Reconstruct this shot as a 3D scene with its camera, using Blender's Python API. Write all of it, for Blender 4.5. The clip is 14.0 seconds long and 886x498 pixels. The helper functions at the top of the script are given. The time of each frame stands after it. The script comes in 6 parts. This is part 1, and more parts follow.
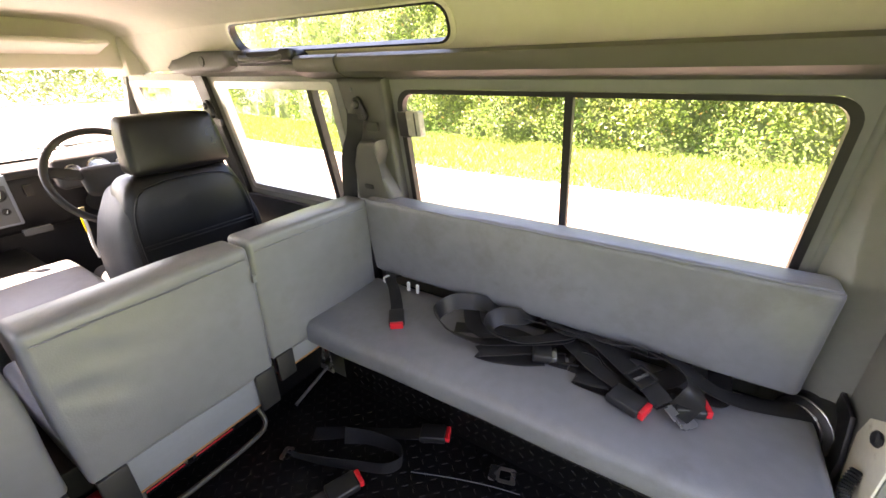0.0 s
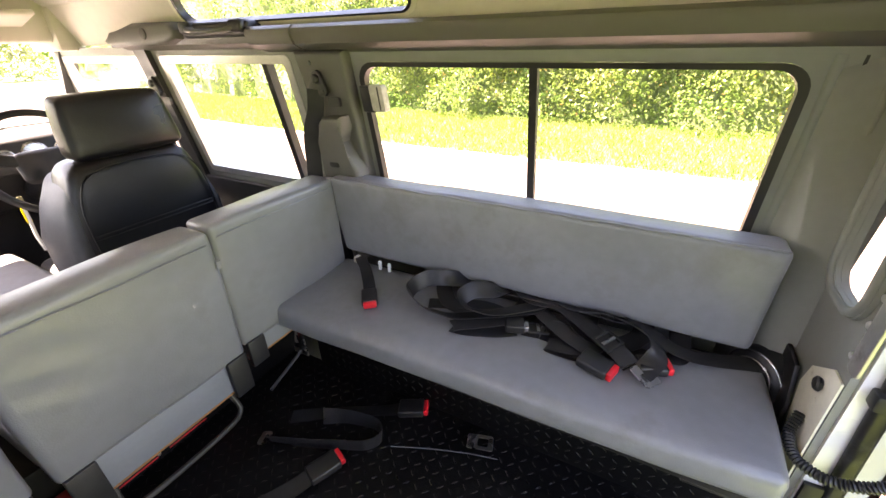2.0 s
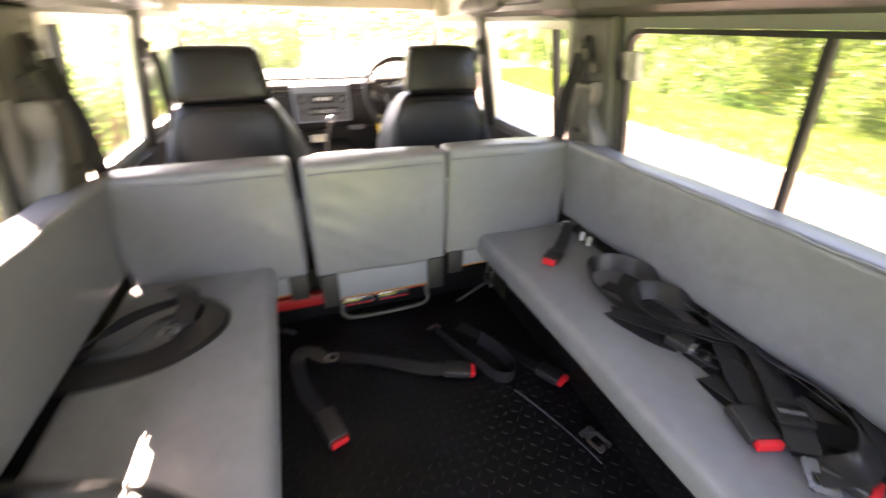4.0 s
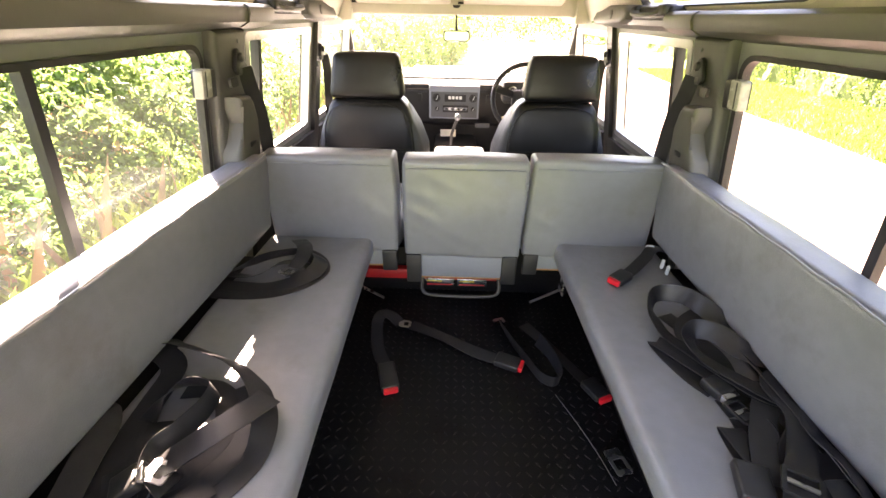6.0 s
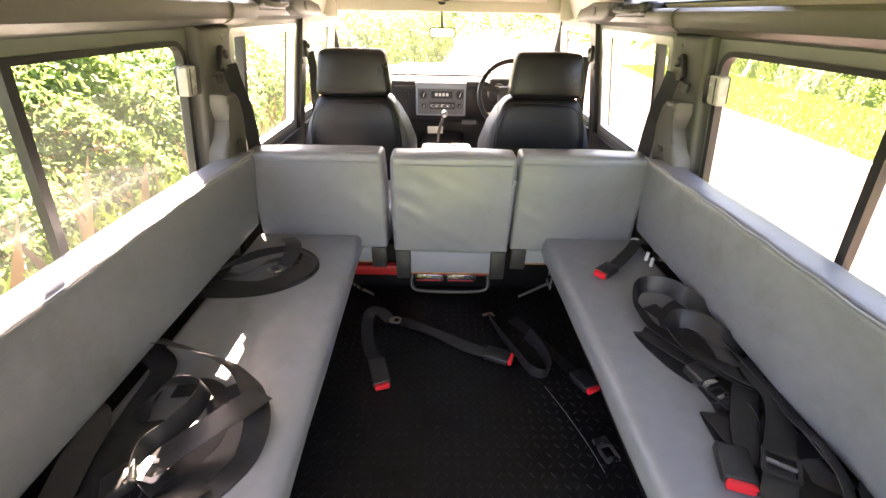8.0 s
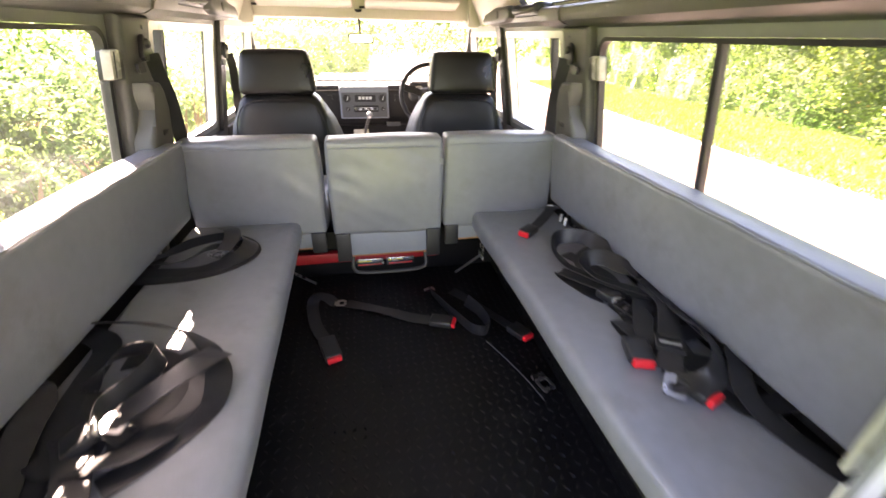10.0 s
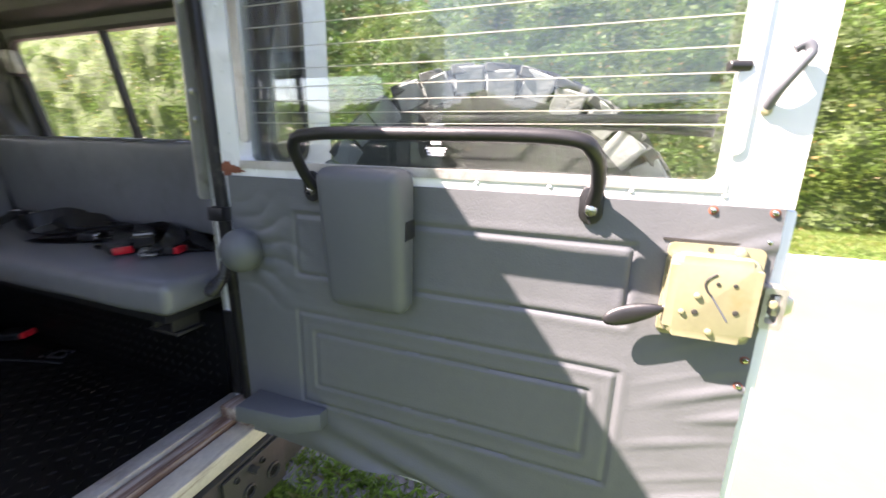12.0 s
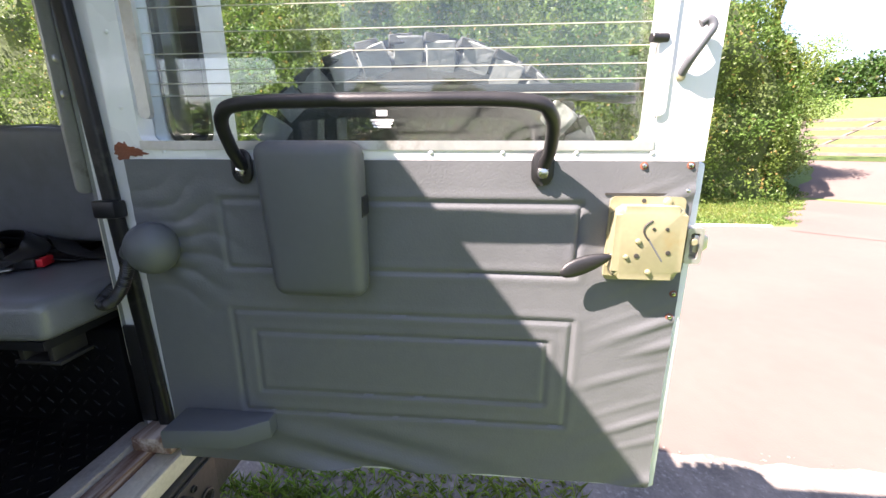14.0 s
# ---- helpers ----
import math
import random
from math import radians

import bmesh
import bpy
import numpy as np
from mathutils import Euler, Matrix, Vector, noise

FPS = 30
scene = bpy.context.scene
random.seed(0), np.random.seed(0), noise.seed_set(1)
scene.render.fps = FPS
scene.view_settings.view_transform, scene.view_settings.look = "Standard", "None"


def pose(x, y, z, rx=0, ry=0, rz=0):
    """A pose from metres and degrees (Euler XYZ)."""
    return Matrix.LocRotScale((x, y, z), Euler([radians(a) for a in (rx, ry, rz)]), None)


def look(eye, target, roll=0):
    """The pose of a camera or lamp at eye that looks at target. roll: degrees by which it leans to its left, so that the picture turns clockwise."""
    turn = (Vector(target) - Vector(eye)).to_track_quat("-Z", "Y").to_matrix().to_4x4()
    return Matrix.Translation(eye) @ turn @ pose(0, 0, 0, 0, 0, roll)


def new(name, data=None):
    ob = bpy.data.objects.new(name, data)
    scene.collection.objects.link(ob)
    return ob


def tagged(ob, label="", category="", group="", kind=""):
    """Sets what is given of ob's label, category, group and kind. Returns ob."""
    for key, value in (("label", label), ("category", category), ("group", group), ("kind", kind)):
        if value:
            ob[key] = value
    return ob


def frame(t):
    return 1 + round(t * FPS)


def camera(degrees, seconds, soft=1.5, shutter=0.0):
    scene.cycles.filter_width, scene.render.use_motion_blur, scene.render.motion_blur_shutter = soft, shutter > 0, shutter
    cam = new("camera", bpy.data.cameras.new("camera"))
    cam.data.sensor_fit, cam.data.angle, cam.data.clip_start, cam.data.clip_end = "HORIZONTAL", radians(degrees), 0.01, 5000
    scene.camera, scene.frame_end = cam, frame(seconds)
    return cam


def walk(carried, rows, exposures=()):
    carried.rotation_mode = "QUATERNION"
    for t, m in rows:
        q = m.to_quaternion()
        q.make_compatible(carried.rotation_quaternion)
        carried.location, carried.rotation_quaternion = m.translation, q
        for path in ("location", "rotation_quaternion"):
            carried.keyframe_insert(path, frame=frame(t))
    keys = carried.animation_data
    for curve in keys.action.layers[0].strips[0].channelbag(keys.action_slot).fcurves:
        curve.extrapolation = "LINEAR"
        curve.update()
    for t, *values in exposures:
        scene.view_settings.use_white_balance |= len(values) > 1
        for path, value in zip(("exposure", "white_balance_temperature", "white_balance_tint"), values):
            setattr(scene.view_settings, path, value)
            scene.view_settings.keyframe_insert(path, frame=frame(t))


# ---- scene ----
cam = camera(95.6, 14.0, soft=1.5, shutter=0.5)
PATH = [
    (0, (-0.253, 0.457, 0.968), (1.277, 1.446, 0.145), -1.0),
    (0.5, (-0.253, 0.452, 0.966), (1.288, 1.398, 0.113), -1.5),
    (1, (-0.255, 0.457, 0.965), (1.299, 1.346, 0.074), -1.4),
    (1.5, (-0.257, 0.458, 0.964), (1.308, 1.315, 0.059), -1.4),
    (2, (-0.252, 0.457, 0.964), (1.308, 1.299, 0.039), -1.4),
    (2.5, (-0.25, 0.454, 0.963), (1.293, 1.324, 0.035), -1.4),
    (3, (-0.241, 0.43, 0.957), (1.256, 1.391, 0.043), -1.8),
    (3.5, (-0.227, 0.363, 0.93), (1.029, 1.651, 0.058), -1.8),
    (4, (-0.17, 0.23, 0.917), (0.41, 1.879, -0.056), 0.7),
    (4.2, (-0.148, 0.173, 0.922), (0.174, 1.878, -0.072), 1.5),
    (6.3, (-0.023, 0.088, 0.988), (-0.066, 1.816, -0.018), 1.0),
    (6.5, (-0.024, 0.085, 0.986), (-0.046, 1.812, -0.023), 1.3),
    (7, (-0.026, 0.079, 0.986), (-0.028, 1.802, -0.03), 1.2),
    (9.3, (-0.031, 0.081, 0.978), (0.102, 1.807, -0.023), 1.0),
    (9.5, (-0.035, 0.066, 0.973), (0.141, 1.796, -0.016), 0.9),
    (10, (-0.056, -0.075, 0.908), (0.291, 1.658, -0.027), 1.2),
    (10.5, (-0.092, -0.383, 0.777), (0.384, 1.38, -0.039), -0.1),
    (10.8, (-0.135, -0.536, 0.722), (0.539, 1.172, -0.07), 0.1),
    (11, (-0.154, -0.591, 0.676), (0.785, 1.004, -0.082), 0.5),
    (11.5, (-0.215, -0.702, 0.623), (1.342, 0.422, 0.062), 3.2),
    (11.7, (-0.191, -0.693, 0.621), (1.498, 0.239, 0.092), 2.5),
    (12, (-0.174, -0.655, 0.605), (1.646, 0.013, 0.111), 1.4),
    (12.5, (-0.201, -0.593, 0.578), (1.703, -0.239, 0.078), 0.8),
    (13, (-0.201, -0.586, 0.578), (1.721, -0.361, 0.073), 0.6),
    (13.5, (-0.196, -0.574, 0.57), (1.73, -0.384, 0.068), 0.4),
    (14, (-0.197, -0.567, 0.571), (1.728, -0.401, 0.057), -0.0),
]
EXPOSURE = [(0.0, 4.58, 8450, 30.5), (3.0, 4.62, 8450, 30.5), (4.2, 4.8, 8700, 30), (9.6, 4.75, 8500, 30), (10.5, 4.5, 7750, 34), (11.2, 3.70, 7450, 33), (11.9, 2.95, 7000, 30), (14.0, 2.6, 6950, 27)]
walk(cam, [(t, look(eye, target, roll)) for t, eye, target, roll in PATH], EXPOSURE)

# ---- light ----
SUN_WAY = Vector((0.42, -0.76, -1.0)).normalized()
world = bpy.data.worlds.new("sky")
scene.world = world
world.use_nodes = True
wn = world.node_tree.nodes
sky = wn.new("ShaderNodeTexSky")
sky.sky_type = "NISHITA"
sky.sun_disc = False
sky.sun_elevation = math.asin(-SUN_WAY.z)
sky.sun_rotation = math.atan2(-SUN_WAY.x, -SUN_WAY.y)
world.node_tree.links.new(sky.outputs[0], wn["Background"].inputs[0])
wn["Background"].inputs[1].default_value = 0.07
sun = new("sun", bpy.data.lights.new("sun", "SUN"))
sun.data.energy, sun.data.angle, sun.data.color = 5.0, radians(0.55), (1.0, 0.95, 0.87)
sun.matrix_world = look((-3, 6, 9), Vector((-3, 6, 9)) + SUN_WAY)

GROUND = -0.78


# ---- materials ----
def material(name, base, rough=0.5, metal=0.0, vary=0.12, scale=6.0, bump=0.0, bump_scale=200.0, dirt=None, dirt_amount=0.0, dirt_scale=3.0, island=0.0, per_object=0.0, coat=0.0, sheen=0.0, spec=0.5, streak=None):
    """A principled material with two scales of variation, optional fine relief and dirt of its own colour."""
    m = bpy.data.materials.new(name)
    m.use_nodes = True
    n, l = m.node_tree.nodes, m.node_tree.links
    p = n["Principled BSDF"]
    tc = n.new("ShaderNodeTexCoord")
    big, fine = n.new("ShaderNodeTexNoise"), n.new("ShaderNodeTexNoise")
    big.inputs["Scale"].default_value, big.inputs["Detail"].default_value = scale, 4
    fine.inputs["Scale"].default_value, fine.inputs["Detail"].default_value = scale * 11, 3
    for t in (big, fine):
        l.new(tc.outputs["Object"], t.inputs["Vector"])
    add = n.new("ShaderNodeMath")
    add.operation = "MULTIPLY_ADD"
    l.new(fine.outputs[0], add.inputs[0])
    add.inputs[1].default_value = 0.5
    l.new(big.outputs[0], add.inputs[2])
    last = add.outputs[0]
    if island or per_object:
        rnd = n.new("ShaderNodeNewGeometry") if island else n.new("ShaderNodeObjectInfo")
        more = n.new("ShaderNodeMath")
        more.operation = "MULTIPLY_ADD"
        l.new(rnd.outputs["Random Per Island" if island else "Random"], more.inputs[0])
        more.inputs[1].default_value = island or per_object
        l.new(last, more.inputs[2])
        last = more.outputs[0]
    ramp = n.new("ShaderNodeMapRange")
    ramp.inputs[1].default_value, ramp.inputs[2].default_value = 0.45, 1.05 + island + per_object
    ramp.inputs[3].default_value, ramp.inputs[4].default_value = 1.0 - vary, 1.0 + vary
    l.new(last, ramp.inputs[0])
    hsv = n.new("ShaderNodeHueSaturation")
    hsv.inputs["Color"].default_value = (*base, 1)
    l.new(ramp.outputs[0], hsv.inputs["Value"])
    colour = hsv.outputs[0]
    if dirt:
        spots = n.new("ShaderNodeTexNoise")
        spots.inputs["Scale"].default_value, spots.inputs["Detail"].default_value, spots.inputs["Roughness"].default_value = dirt_scale, 8, 0.65
        if streak:
            run = n.new("ShaderNodeMapping")
            run.inputs["Scale"].default_value = streak
            l.new(tc.outputs["Object"], run.inputs["Vector"])
            l.new(run.outputs[0], spots.inputs["Vector"])
        else:
            l.new(tc.outputs["Object"], spots.inputs["Vector"])
        mask = n.new("ShaderNodeMapRange")
        mask.inputs[1].default_value, mask.inputs[2].default_value = 0.62 - dirt_amount * 0.3, 0.75 - dirt_amount * 0.2
        l.new(spots.outputs[0], mask.inputs[0])
        mix = n.new("ShaderNodeMix")
        mix.data_type = "RGBA"
        l.new(mask.outputs[0], mix.inputs[0])
        l.new(colour, mix.inputs[6])
        mix.inputs[7].default_value = (*dirt, 1)
        colour = mix.outputs[2]
    l.new(colour, p.inputs["Base Color"])
    rr = n.new("ShaderNodeMapRange")
    rr.inputs[1].default_value, rr.inputs[2].default_value = 0.3, 0.75
    rr.inputs[3].default_value, rr.inputs[4].default_value = max(0.02, rough - 0.08), min(1, rough + 0.1)
    l.new(big.outputs[0], rr.inputs[0])
    l.new(rr.outputs[0], p.inputs["Roughness"])
    p.inputs["Metallic"].default_value = metal
    p.inputs["Specular IOR Level"].default_value = spec
    p.inputs["Coat Weight"].default_value = coat
    p.inputs["Sheen Weight"].default_value = sheen
    if bump:
        rel = n.new("ShaderNodeTexNoise")
        rel.inputs["Scale"].default_value, rel.inputs["Detail"].default_value = bump_scale, 3
        l.new(tc.outputs["Object"], rel.inputs["Vector"])
        wave = n.new("ShaderNodeMath")
        wave.operation = "MULTIPLY_ADD"
        l.new(big.outputs[0], wave.inputs[0])
        wave.inputs[1].default_value = 2.0
        l.new(rel.outputs[0], wave.inputs[2])
        bp = n.new("ShaderNodeBump")
        bp.inputs["Strength"].default_value, bp.inputs["Distance"].default_value = bump, 0.004
        l.new(wave.outputs[0], bp.inputs["Height"])
        l.new(bp.outputs[0], p.inputs["Normal"])
    return m


def leaf_material(name, base, vary=0.45, trans=0.5, dry=(0.35, 0.24, 0.08), dry_share=0.06):
    m = bpy.data.materials.new(name)
    m.use_nodes = True
    n, l = m.node_tree.nodes, m.node_tree.links
    out, p = n["Material Output"], n["Principled BSDF"]
    g = n.new("ShaderNodeNewGeometry")
    mr = n.new("ShaderNodeMapRange")
    mr.inputs[3].default_value, mr.inputs[4].default_value = 1 - vary, 1 + vary
    l.new(g.outputs["Random Per Island"], mr.inputs[0])
    hsv = n.new("ShaderNodeHueSaturation")
    hsv.inputs["Color"].default_value = (*base, 1)
    l.new(mr.outputs[0], hsv.inputs["Value"])
    tc, big = n.new("ShaderNodeTexCoord"), n.new("ShaderNodeTexNoise")
    big.inputs["Scale"].default_value = 0.8
    l.new(tc.outputs["Object"], big.inputs["Vector"])
    hue = n.new("ShaderNodeMapRange")
    hue.inputs[1].default_value, hue.inputs[2].default_value, hue.inputs[3].default_value, hue.inputs[4].default_value = 0.3, 0.7, 0.47, 0.52
    l.new(big.outputs[0], hue.inputs[0])
    l.new(hue.outputs[0], hsv.inputs["Hue"])
    white = n.new("ShaderNodeTexWhiteNoise")
    white.noise_dimensions = "1D"
    l.new(g.outputs["Random Per Island"], white.inputs["W"])
    cut = n.new("ShaderNodeMath")
    cut.operation = "LESS_THAN"
    cut.inputs[1].default_value = dry_share
    l.new(white.outputs[0], cut.inputs[0])
    mix = n.new("ShaderNodeMix")
    mix.data_type = "RGBA"
    l.new(cut.outputs[0], mix.inputs[0])
    l.new(hsv.outputs[0], mix.inputs[6])
    mix.inputs[7].default_value = (*dry, 1)
    l.new(mix.outputs[2], p.inputs["Base Color"])
    p.inputs["Roughness"].default_value = 0.45
    tr = n.new("ShaderNodeBsdfTranslucent")
    l.new(mix.outputs[2], tr.inputs[0])
    ms = n.new("ShaderNodeMixShader")
    ms.inputs[0].default_value = trans
    l.new(p.outputs[0], ms.inputs[1])
    l.new(tr.outputs[0], ms.inputs[2])
    l.new(ms.outputs[0], out.inputs[0])
    return m


def glass_material(name, tint=(0.985, 0.99, 0.985), gloss=0.3, haze=0.0):
    m = bpy.data.materials.new(name)
    m.use_nodes = True
    n, l = m.node_tree.nodes, m.node_tree.links
    tr, gl, mx, fr = n.new("ShaderNodeBsdfTransparent"), n.new("ShaderNodeBsdfGlossy"), n.new("ShaderNodeMixShader"), n.new("ShaderNodeFresnel")
    tr.inputs[0].default_value = (*tint, 1)
    gl.inputs["Roughness"].default_value = 0.02
    fr.inputs[0].default_value = 1.45
    k = n.new("ShaderNodeMath")
    k.operation = "MULTIPLY"
    k.inputs[1].default_value = gloss
    l.new(fr.outputs[0], k.inputs[0])
    l.new(k.outputs[0], mx.inputs[0])
    l.new(tr.outputs[0], mx.inputs[1])
    l.new(gl.outputs[0], mx.inputs[2])
    dust, film = n.new("ShaderNodeBsdfTranslucent"), n.new("ShaderNodeMixShader")
    dust.inputs[0].default_value = (0.9, 0.9, 0.86, 1)
    film.inputs[0].default_value = haze
    l.new(mx.outputs[0], film.inputs[1])
    l.new(dust.outputs[0], film.inputs[2])
    l.new(film.outputs[0], n["Material Output"].inputs[0])
    return m


